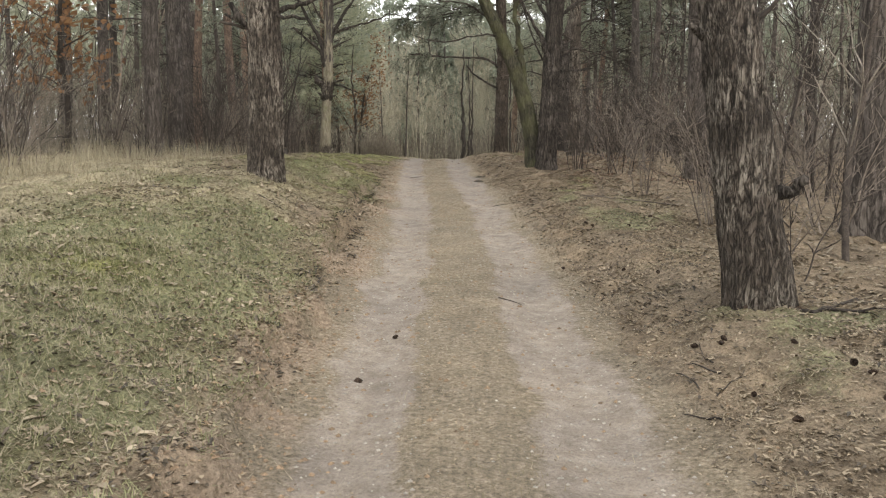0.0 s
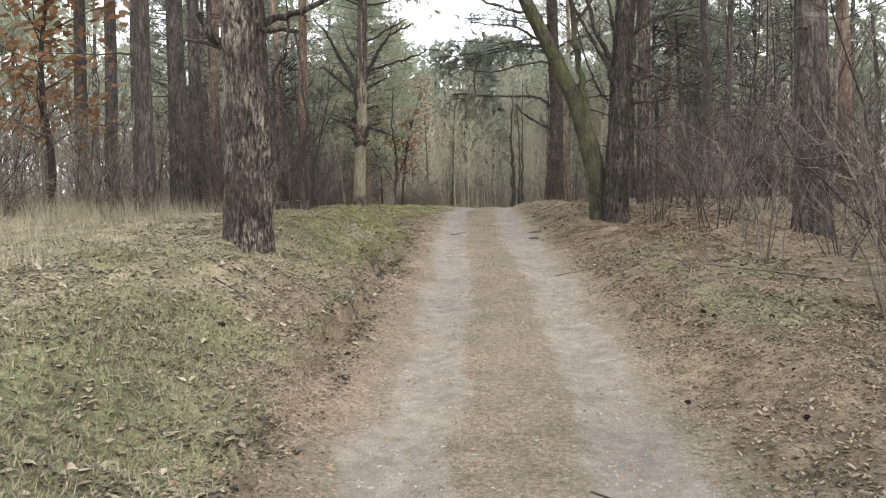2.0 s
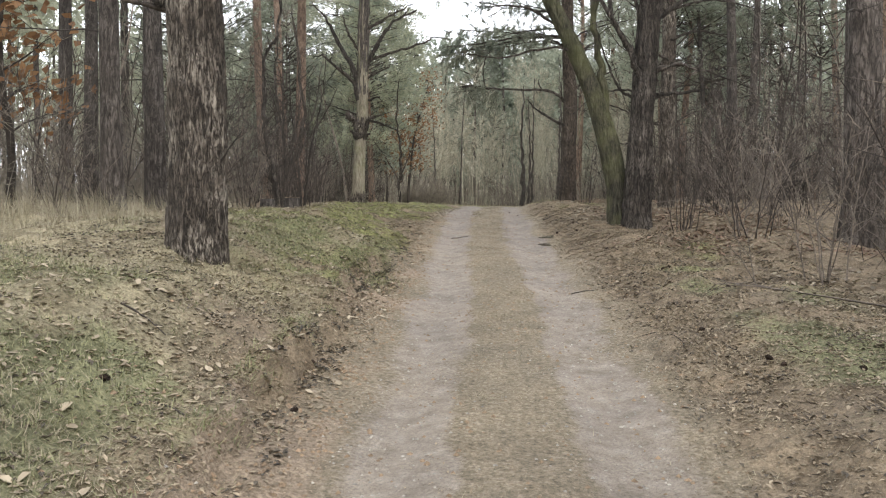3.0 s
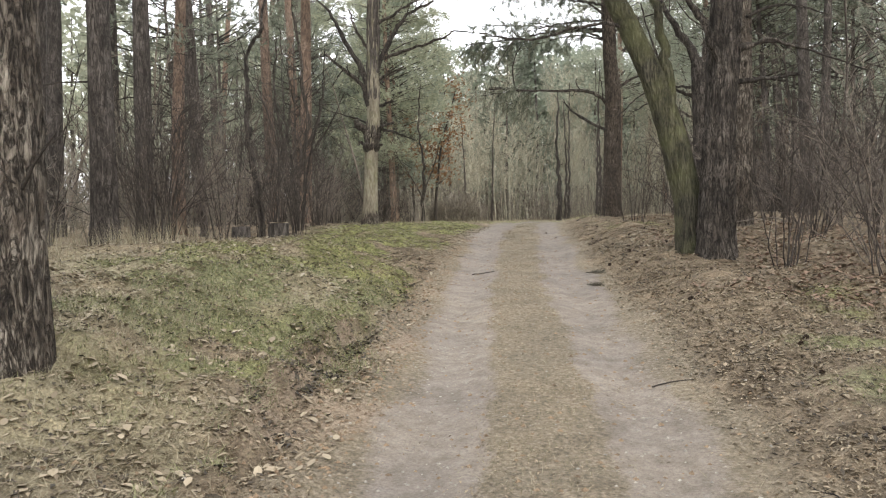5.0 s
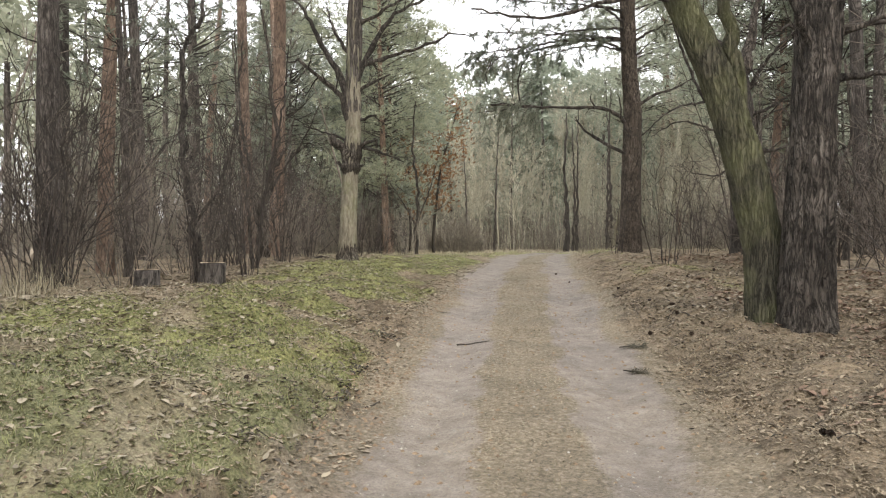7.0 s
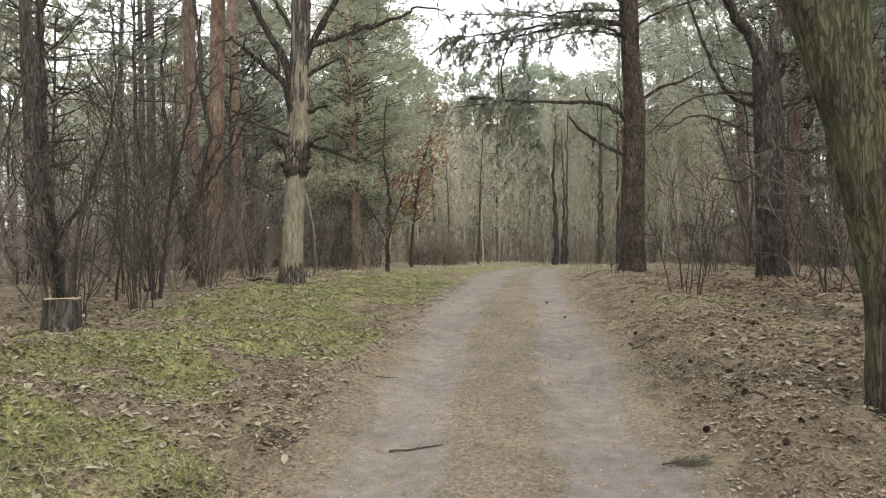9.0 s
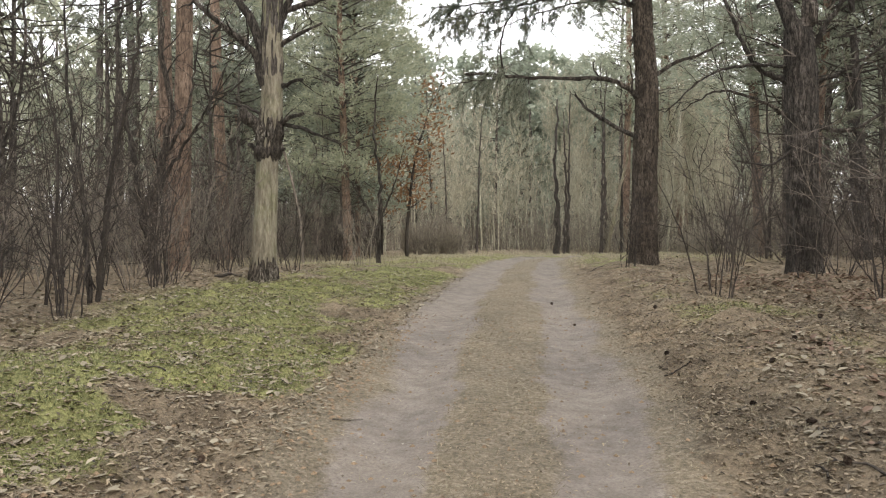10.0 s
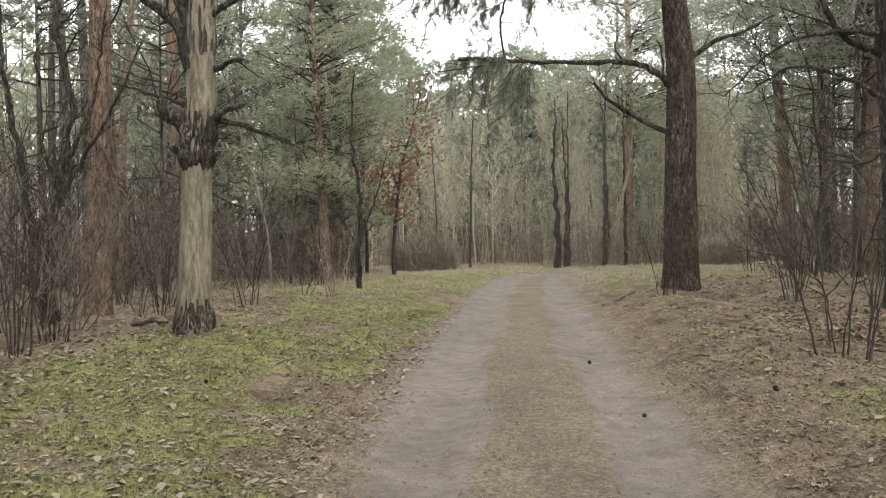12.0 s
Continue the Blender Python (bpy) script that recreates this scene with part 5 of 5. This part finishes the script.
near_shrub(2.05, 24.1, 9, 1.75, 0.75, 400, M_DARKTWIG, "low leafless shrub of dark stems on leaf litter")
def mound_bush(x, y, wide, height, seed, label):
    """A rounded bush of countless fine upright twigs."""
    r = np.random.default_rng(seed)
    e = thing("bare_bush", x, y, label, "shrub", "", 0.05)
    g = Geo()
    rng = random.Random(seed)
    c, d, L = [], [], []
    for _ in range(150):
        a, q = rng.uniform(0, 6.283), math.sqrt(rng.random())
        px, py = math.cos(a) * q * wide, math.sin(a) * q * wide * 0.6
        h = height * math.sqrt(max(0.05, 1 - 0.85 * q * q)) * rng.uniform(0.75, 1.05)
        pts = wander(rng, (px * 0.75, py * 0.75, -0.05), (px * 0.12, py * 0.12, 1), h, 4, 0.07)
        g.shoot(pts, 0.012)
        for _ in range(40):
            k = rng.randint(1, 4)
            c.append(pts[k].lerp(pts[k - 1], rng.random()))
            d.append((rng.gauss(px * 0.2, 0.4), rng.gauss(py * 0.2, 0.4), rng.uniform(0.5, 1.1)))
            L.append(rng.uniform(0.2, 0.6))
    v, f = leaves_np(r, np.array(c), np.array(d), np.array(L), 0.02)
    i = len(g.v)
    g.v += [tuple(p) for p in v]
    g.f += [tuple(k + i for k in q) for q in f.tolist()]
    tagged(g.make("branchwork", M_TWIG, e), kind="stuff")


mound_bush(-4.5, 53.5, 1.9, 1.9, 611, "rounded pale brown leafless bush beyond the clearing")
mound_bush(8.5, 54.0, 1.8, 1.3, 612, "low pale brown leafless bush beyond the clearing")
near_shrub(1.75, 29.8, 9, 1.5, 0.5, 420, M_DARKTWIG, "thin leafless shrub at the foot of a pine")
near_shrub(2.75, 16.6, 11, 1.9, 0.9, 440, M_DARKTWIG, "leafless shrub beside the old oak")
near_shrub(3.4, 15.4, 8, 1.7, 0.8, 455, M_DARKTWIG, "leafless shrub of dark thin stems")
near_shrub(-4.3, 22.0, 12, 1.9, 0.7, 480, M_DARKTWIG, "leafless shrub of slim dark stems")
near_shrub(-4.5, 24.2, 9, 1.6, 0.6, 500, M_DARKTWIG, "leafless shrub of slim dark stems")
near_shrub(-4.5, 20.9, 12, 2.2, 0.7, 520, M_DARKTWIG, "leafless shrub of slim dark stems")
near_shrub(-3.5, 31.5, 9, 1.6, 0.7, 540, M_TWIG, "leafless shrub at the edge of the wood")
near_shrub(3.1, 12.2, 9, 1.5, 0.7, 560, M_TWIG_RED, "reddish leafless shrub at the edge of the wood")
near_shrub(3.2, 9.3, 9, 1.6, 0.7, 580, M_TWIG_RED, "reddish leafless shrub at the edge of the wood")
near_shrub(2.75, 6.2, 4, 1.1, 0.5, 600, M_DARKTWIG, "thin leafless shrub behind the verge pine")


for k, (x, y, n_, h_) in enumerate([(-5.0, 20.2, 8, 2.6), (-5.2, 23.4, 8, 3.0), (-4.9, 25.4, 8, 2.8), (-5.3, 28.6, 8, 2.6), (-5.1, 17.9, 8, 2.2), (-5.6, 19.2, 8, 3.0), (-4.6, 30.2, 8, 2.2), (3.6, 23.6, 5, 2.2), (3.5, 25.6, 5, 2.4), (3.3, 28.8, 6, 2.0), (4.2, 20.0, 8, 2.8), (3.9, 30.6, 8, 2.4)]):
    near_shrub(x, y, n_, h_, 0.9, 1000 + 20 * k, M_DARKTWIG, "dark leafless shrub of slender forking stems")


def leafy_oak(x, y, height, label, seed):
    """A young oak that keeps its rust-brown leaves."""
    rng = random.Random(seed)
    e = thing("young_oak", x, y, label, "oak tree")
    line = wander(rng, (0, 0, -0.1), (0, 0, 1), height, 10, 0.06, 0.02)
    g, w, lv = Geo(), Geo(), Geo()
    g.tube(line, taper(0.08, 0.02, 11), 8)
    for _ in range(36):
        k = rng.randint(3, 10)
        q = wander(rng, line[k], aside(rng, (0, 0, 1), 1.3), rng.uniform(0.6, 2.2) * (1.3 - k / 14), 5, 0.2)
        w.tube(q, taper(0.02, 0.004, 6), 4)
        for _ in range(26):
            p = q[rng.randint(2, 5)] + Vector([rng.gauss(0, 0.22) for _ in range(3)])
            lv.blade(p, Vector([rng.gauss(0, 1) for _ in range(3)]).normalized() * 0.18, 0.1)
    g.make("trunk", M_LIMB, e)
    tagged(w.make("branchwork", M_LIMB, e), kind="stuff")
    lv.make("crown", M_RUST, e, "dead rust-brown leaves still hanging")


leafy_oak(-4.9, 47.0, 7.0, "young oak with withered rust-brown leaves", 701)
leafy_oak(-8.1, 17.4, 5.0, "young oak with withered rust-brown leaves", 702)
leafy_oak(-6.5, 50.0, 6.0, "young oak with withered rust-brown leaves", 703)

# ---- what lies and grows on the ground ----
def strew(name, label, category, count, box, chance, build, mat, seed, hug=0.0):
    """Many small pieces over the ground in one mesh; chance(x, y) thins them, build() gives local points and faces."""
    r = np.random.default_rng(seed)
    x = r.uniform(box[0], box[1], count * 6)
    y = r.uniform(box[2], box[3], count * 6)
    keep = r.random(count * 6) < chance(x, y)
    x, y = x[keep][:count], y[keep][:count]
    n = len(x)
    pts, faces = build(r, n)
    pts = pts + np.stack([x, y, ground_z(x, y) + hug], -1)[:, None, :]
    k = pts.shape[1]
    fs = []
    for f in faces:
        fs += (np.arange(n)[:, None] * k + np.array(f)[None, :]).tolist()
    ob = mesh_object(name, pts.reshape(-1, 3).tolist(), fs, mat, smooth=False)
    return tagged(ob, label, category, kind="stuff")


def leaf_shape(lo, hi, flat=0.35):
    def build(r, n):
        L = r.uniform(lo, hi, n)[:, None]
        a, tilt, curl = r.uniform(0, 6.283, n)[:, None], r.normal(0, flat, n)[:, None], r.uniform(-0.15, 0.6, n)[:, None]
        u = np.array([[0, 0.3, 0.72, 1.0, 0.72, 0.3]])
        v = np.array([[0, 0.3, 0.24, 0, -0.24, -0.3]])
        px, py = (u - 0.5) * L, v * L
        pz = curl * np.abs(v) * L + tilt * px + 0.006 + np.abs(tilt) * L * 0.45
        return np.stack([px * np.cos(a) - py * np.sin(a), px * np.sin(a) + py * np.cos(a), pz], -1), [(0, 3, 2, 1), (0, 5, 4, 3)]

    return build


def crumb_shape(lo, hi):
    def build(r, n):
        L = r.uniform(lo, hi, n)[:, None]
        a, tilt = r.uniform(0, 6.283, n)[:, None], r.normal(0, 0.3, n)[:, None]
        u = np.array([[-0.5, 0.05, 0.5, -0.05]])
        v = np.array([[-0.05, 0.28, 0.08, -0.26]])
        px, py = u * L, v * L
        pz = np.array([[0.0, 0.2, 0.0, 0.15]]) * L + tilt * px + 0.004 + np.abs(tilt) * L * 0.45
        return np.stack([px * np.cos(a) - py * np.sin(a), px * np.sin(a) + py * np.cos(a), pz], -1), [(0, 3, 2, 1)]

    return build


def blade_shape(lo, hi, width, lean):
    def build(r, n):
        L = r.uniform(lo, hi, n)[:, None]
        a = r.uniform(0, 6.283, n)[:, None]
        k = np.clip(r.normal(lean, 0.3, n), 0.05, 1.5)[:, None]
        s = np.array([[0, 0, 1.0]])
        w = np.array([[-0.5, 0.5, 0.0]]) * width
        out = L * s * np.sin(k)
        up = L * s * np.cos(k) - 0.006
        return np.stack([out * np.cos(a) - w * np.sin(a), out * np.sin(a) + w * np.cos(a), up + 0.006], -1), [(0, 1, 2)]

    return build


def pebble_shape(lo, hi):
    def build(r, n):
        s = r.uniform(lo, hi, n)[:, None, None]
        base = np.array([[1, 0, 0], [0.3, 0.9, 0.1], [-0.8, 0.5, 0], [-0.7, -0.6, 0.05], [0.4, -0.9, 0], [0.1, 0.05, 0.7]])
        p = base[None] * s * r.uniform(0.65, 1.2, (n, 6, 3))
        a = r.uniform(0, 6.283, n)[:, None]
        q = p.copy()
        q[..., 0] = p[..., 0] * np.cos(a) - p[..., 1] * np.sin(a)
        q[..., 1] = p[..., 0] * np.sin(a) + p[..., 1] * np.cos(a)
        return q, [(0, 1, 5), (1, 2, 5), (2, 3, 5), (3, 4, 5), (4, 0, 5)]

    return build


def off_track(x, y):
    return soft(0.85, 1.4, np.abs(across(x, y)))


def thin_far(y):
    return 1 - 0.75 * soft(18, 34, y)


NEAR = (-5.5, 4.2, 2.0, 36.0)
patch = lambda x, y, s, k: soft(-0.5, 0.6, fractal(x, y, s, k))
strew("leaf_litter", "dry curled brown and buff fallen leaves", "leaf litter", 42000, NEAR, lambda x, y: off_track(x, y) * (0.12 + 0.88 * patch(x, y, 1.4, 81) * (0.3 + 0.9 * soft(10, 20, y))) * thin_far(y), leaf_shape(0.018, 0.046, 0.22), M_LITTER, 1)
strew("leaf_litter", "dry fallen leaves deep under the wood's edge", "leaf litter", 14000, (-7, 5.5, 5, 34), lambda x, y: np.maximum(soft(-3.0, -4.2, x) * soft(13, 18, y), soft(2.0, 3.0, x)), leaf_shape(0.035, 0.075, 0.25), M_LITTER, 2)
strew("leaf_litter", "reddish-brown fallen leaves under the bare shrubs", "leaf litter", 9000, (1.0, 4.8, 14, 28), lambda x, y: soft(1.3, 2.2, x) * patch(x, y, 1.0, 83), leaf_shape(0.035, 0.07, 0.25), M_LITTER_RED, 12)
strew("leaf_litter", "large pale buff fallen leaves on the green verge", "leaf litter", 6000, (-4.8, -1.2, 13, 30), lambda x, y: 0.2 + 0.8 * patch(x, y, 0.9, 96), leaf_shape(0.03, 0.07, 0.22), M_LITTER_PALE, 14)
strew("leaf_litter", "large pale fallen leaves under the shrubs", "leaf litter", 2200, (1.3, 4.2, 18, 31), lambda x, y: 0.2 + 0.8 * patch(x, y, 0.9, 97), leaf_shape(0.035, 0.075, 0.22), M_LITTER_PALE, 15)
strew("leaf_litter", "scattered pale fallen leaves on the bank", "leaf litter", 2600, (-3.6, -0.9, 2.5, 15), lambda x, y: patch(x, y, 0.7, 98), leaf_shape(0.03, 0.07, 0.22), M_LITTER_PALE, 16)
strew("leaf_crumb", "broken bits of leaf and bark on the track", "leaf litter", 17000, (-1.6, 1.7, 2.0, 30.0), lambda x, y: (0.15 + 0.85 * soft(0.55, 0.2, np.abs(across(x, y))) + soft(0.8, 1.1, np.abs(across(x, y)))) * 0.5 * patch(x, y, 0.5, 84) * thin_far(y), crumb_shape(0.008, 0.026), M_LITTER, 3)
strew("leaf_crumb", "broken bits of brown leaf, bark and needle on the verges", "leaf litter", 90000, (-3.6, 3.2, 2.2, 26.0), lambda x, y: off_track(x, y) * (0.25 + 0.75 * patch(x, y, 0.8, 93)) * (1 - 0.6 * soft(14, 26, y)) * (1 - 0.5 * moss_mask(x, y)) * (1 - 0.65 * soft(-1.3, -1.8, x) * soft(16, 11, y)), crumb_shape(0.012, 0.036), M_LITTER, 13)
# dark specks of debris; their colour also stands in for shade in hollows
strew("bark_crumb", "dark bits of bark, cone and soil that deepen the shaded hollows in the litter", "leaf litter", 22000, (-4.2, 3.2, 2.2, 26.0), lambda x, y: off_track(x, y) * (0.15 + 0.85 * patch(x, y, 0.45, 100) ** 2) * (1 - 0.55 * soft(12, 24, y)), crumb_shape(0.014, 0.045), M_CRUMB, 19)
strew("bark_crumb", "dark earthy debris that deepens the shade along the broken edge of the bank", "leaf litter", 5000, (-2.0, -0.9, 2.2, 18.0), lambda x, y: soft(0.2, 0.05, np.abs(across(x, y) - lip(x, y) + 0.02)) * patch(x, y, 0.3, 101) ** 2, crumb_shape(0.02, 0.055), M_CRUMB, 20)
strew("dry_needles", "fallen pine needles and straw lying on the ground", "pine needles", 100000, (-4.5, 3.6, 2.0, 30), lambda x, y: (0.08 + 0.35 * soft(0.4, 0.15, np.abs(across(x, y))) + 0.9 * off_track(x, y)) * patch(x, y, 0.6, 85) * thin_far(y), blade_shape(0.03, 0.085, 0.0035, 1.4), M_DRY, 4)
strew("dry_grass", "short bleached grass on the bank", "grass", 80000, (-6.5, -0.8, 2.0, 22), lambda x, y: soft(-1.1, -1.9, across(x, y)) * soft(20, 10, y) * patch(x, y, 1.2, 86), blade_shape(0.035, 0.11, 0.004, 1.2), M_DRY, 5)
strew("tall_dry_grass", "tall bleached grass stalks along the wood's edge", "grass", 6000, (-9, -3.2, 8, 19), lambda x, y: soft(-3.4, -5.2, x + 0.12 * (y - 14)) * soft(-8, -6, x) * soft(-0.2, 0.6, fractal(x, y, 0.8, 87)), blade_shape(0.15, 0.5, 0.0055, 0.6), M_DRY, 6)
strew("green_grass", "short green grass and moss on the verge", "grass", 130000, (-5.0, 3.4, 3.5, 34), lambda x, y: moss_mask(x, y) ** 1.3 * (1 - 0.6 * soft(20, 34, y)) * np.maximum(soft(10, 15, y), fresh_spot(x, y)), blade_shape(0.015, 0.05, 0.006, 0.9), M_GREEN, 7)
strew("faded_grass", "short grey-green grass mixed with litter on the bank", "grass", 52000, (-4.6, -0.9, 2.0, 16), lambda x, y: soft(17, 11, y) * np.clip(moss_mask(x, y) + 0.25 * soft(-1.1, -1.3, across(x, y)) * patch(x, y, 0.7, 99), 0, 1), blade_shape(0.02, 0.07, 0.006, 0.95), M_DULL, 17)
strew("bank_tufts", "ragged grass hanging over the broken edge of the bank", "grass", 9000, (-1.8, -0.9, 2.0, 18), lambda x, y: soft(0.12, 0.03, np.abs(across(x, y) - lip(x, y) + 0.13)) * soft(-0.2, 0.4, fractal(x, y, 0.35, 94)), blade_shape(0.04, 0.11, 0.006, 1.2), M_DULL, 18)
strew("green_grass", "thin grass along the middle of the track", "grass", 5000, (-0.8, 0.8, 2.0, 36), lambda x, y: soft(0.42, 0.15, np.abs(across(x, y))) * soft(0.0, 0.7, fractal(x, y, 0.9, 89)), blade_shape(0.015, 0.04, 0.005, 0.9), M_OLIVE, 8)
strew("dry_grass", "pale grass of the clearing", "grass", 14000, (-9, 9, 32, 60), lambda x, y: off_track(x, y) * soft(12, 7, np.abs(x)), blade_shape(0.08, 0.2, 0.012, 0.8), M_DRY, 9)
strew("pebbles", "small pale pebbles in the wheel ruts", "pebbles", 2600, (-1.4, 1.4, 2.0, 28), lambda x, y: (0.15 + 0.85 * soft(0.4, 0.1, np.abs(np.abs(across(x, y)) - 0.6))) * soft(22, 6, y), pebble_shape(0.004, 0.014), M_STONE, 10)
strew("earth_crumbs", "crumbs of bare earth along the foot of the bank", "soil", 5000, (-2.2, 1.6, 2.0, 24), lambda x, y: soft(0.35, 0.05, np.abs(across(x, y) + 1.1)) + 0.12, pebble_shape(0.006, 0.022), M_SOIL, 11)


def cone_thing():
    """A pine cone: core with rows of spreading scales."""
    g = Geo()
    rows = 7
    for k in range(rows):
        f = k / (rows - 1)
        r = 0.018 * math.sin(math.pi * (0.18 + 0.72 * f))
        z = 0.008 + 0.042 * f
        for j in range(7):
            a = 6.283 * (j + 0.5 * (k % 2)) / 7
            c, s_ = math.cos(a), math.sin(a)
            i = len(g.v)
            g.v += [(c * r * 0.3 - s_ * 0.006, s_ * r * 0.3 + c * 0.006, z - 0.004), (c * r * 0.3 + s_ * 0.006, s_ * r * 0.3 - c * 0.006, z - 0.004), (c * r * 1.25 + s_ * 0.006, s_ * r * 1.25 - c * 0.006, z + 0.007), (c * r * 1.25 - s_ * 0.006, s_ * r * 1.25 + c * 0.006, z + 0.007)]
            g.f.append((i, i + 1, i + 2, i + 3))
    e = new("pine_cone")
    tagged(g.make("scale_whorl", M_CONE, e), kind="stuff")
    core = Geo()
    core.tube([(0, 0, 0.0), (0, 0, 0.012), (0, 0, 0.03), (0, 0, 0.05)], [0.006, 0.014, 0.013, 0.004], 8)
    core.make("core", M_CONE, e)
    return tagged(e, "dark brown open pine cone lying on the ground", "pine cone", "fallen pine cones")


cone = cone_thing()
rng = random.Random(55)
spots = [(-0.47, 4.52), (-0.35, 5.42), (1.67, 4.7), (1.71, 4.72), (1.99, 4.39), (1.61, 4.0), (1.6, 3.55), (2.07, 3.8), (2.0, 3.5), (0.44, 23.14), (1.0, 21.03), (1.2, 19.4), (1.05, 18.2), (-1.1, 9.6), (-1.05, 8.8), (0.3, 25.2)]
spots += [(rng.uniform(1.1, 2.6), rng.uniform(3, 24)) for _ in range(34)] + [(rng.uniform(-3.2, -1.1), rng.uniform(4, 24)) for _ in range(7)]
for i, (x, y) in enumerate(spots):
    m = pose(x, y, float(ground_z(x, y)) + 0.016, rng.uniform(60, 110), rng.uniform(-30, 30), rng.uniform(0, 360))
    if i:
        copy_thing(cone, m).scale = [rng.uniform(0.6, 0.9)] * 3
    else:
        cone.matrix_basis = m


def fallen_twig(x, y, length, r, seed, turn):
    rng_ = random.Random(seed)
    g = Geo()
    d = Vector((math.cos(turn), math.sin(turn), 0))
    line = wander(rng_, Vector((x, y, 0)) - d * length / 2, d, length, 7, 0.12)
    for p in line:
        p.z = float(ground_z(p.x, p.y)) + r * 0.8 + abs(rng_.gauss(0, r * 0.3))
    g.tube(line, taper(r, r * 0.45, 8), 6, 0.12, rng_)
    if length > 0.25:
        for k in (3, 5):
            q = wander(rng_, line[k], aside(rng_, d, 0.7), length * 0.25, 3, 0.15)
            for p in q[1:]:
                p.z = max(p.z * 0.3 + line[k].z * 0.7, float(ground_z(p.x, p.y)) + r * 0.4)
            g.tube(q, taper(r * 0.5, r * 0.2, 4), 4)
    ob = g.make("fallen_twig", M_LIMB)
    return tagged(ob, "broken grey-brown twig lying on the ground", "twig", "fallen twigs")


for i, (x, y, L, r, t) in enumerate([(0.92, 12.8, 0.28, 0.006, 0.6), (-0.6, 17.9, 0.3, 0.007, 0.2), (-3.5, 26.9, 0.55, 0.03, 0.1), (-4.5, 26.6, 0.4, 0.03, 0.4), (0.57, 6.47, 0.25, 0.006, -0.5), (-1.93, 8.96, 0.3, 0.007, -0.1), (2.55, 5.1, 0.6, 0.014, -0.6), (2.75, 5.3, 0.7, 0.012, 0.4), (1.2, 30.1, 0.6, 0.012, 0.1)]):
    fallen_twig(x, y, L, r, 800 + i, t)
for i in range(56):
    y = rng.uniform(3, 26)
    x = rng.choice([rng.uniform(-3.6, -0.9), rng.uniform(0.9, 3.0), rng.uniform(1.0, 1.8)])
    fallen_twig(x, y, rng.uniform(0.1, 0.35), rng.uniform(0.003, 0.007), 830 + i, rng.uniform(0, 3.14))


def clod(x, y, size, label, seed, mat):
    """A low ragged clump of turf or debris."""
    rng_ = random.Random(seed)
    bm = bmesh.new()
    bmesh.ops.create_icosphere(bm, subdivisions=3, radius=1.0)
    for v in bm.verts:
        k = 1 + 0.35 * noise.noise(v.co * 2.3 + Vector((seed, 0, 0))) + 0.2 * noise.noise(v.co * 6)
        v.co = Vector((v.co.x * k * size, v.co.y * k * size * 0.6, v.co.z * k * size * 0.3))
    me = bpy.data.meshes.new("clod")
    bm.to_mesh(me)
    bm.free()
    me.materials.append(mat)
    ob = new("clod", me)
    ob.matrix_basis = pose(x, y, float(ground_z(x, y)) + size * 0.08, 0, 0, rng_.uniform(0, 90))
    return tagged(ob, label, "clod")


def pine_sprig(x, y, size, turn, seed):
    """A broken pine shoot with dark withered needles."""
    rng_ = random.Random(seed)
    e = new("pine_sprig")
    e.matrix_basis = pose(x, y, float(ground_z(x, y)) + 0.012, 0, 0, turn)
    line = wander(rng_, (-size, 0, 0.005), (1, 0, 0.03), size * 2, 7, 0.12)
    for p in line:
        p.z = max(0.004, min(p.z, 0.05))
    g, nd = Geo(), Geo()
    g.tube(line, taper(0.006, 0.003, 8), 6)
    for a, b in zip(line[1:], line[2:]):
        for _ in range(3):
            d = aside(rng_, b - a, 0.8)
            d.z = abs(d.z) * 0.35
            q = [b, b + d * size * rng_.uniform(0.3, 0.7)]
            g.shoot(q, 0.003)
            tuft(nd, rng_, q[1], d, 9, 0.06, 0.003)
        tuft(nd, rng_, b, (b - a).normalized(), 7, 0.06, 0.003)
    g.make("shoot", M_LIMB, e)
    nd.make("needles", M_WITHERED, e)
    return tagged(e, "withered dark pine sprig lying on the track", "pine sprig")


M_WITHERED = foliage("withered_needles", (0.045, 0.042, 0.028), (0.085, 0.075, 0.05), 0.15)
pine_sprig(0.79, 17.67, 0.1, 20, 1)
pine_sprig(0.72, 16.8, 0.08, -30, 2)
clod(-1.23, 10.64, 0.055, "dark earthy clod at the broken edge of the bank", 3, M_SOIL_DARK)
clod(-1.44, 12.6, 0.05, "dark earthy clod at the broken edge of the bank", 4, M_SOIL_DARK)
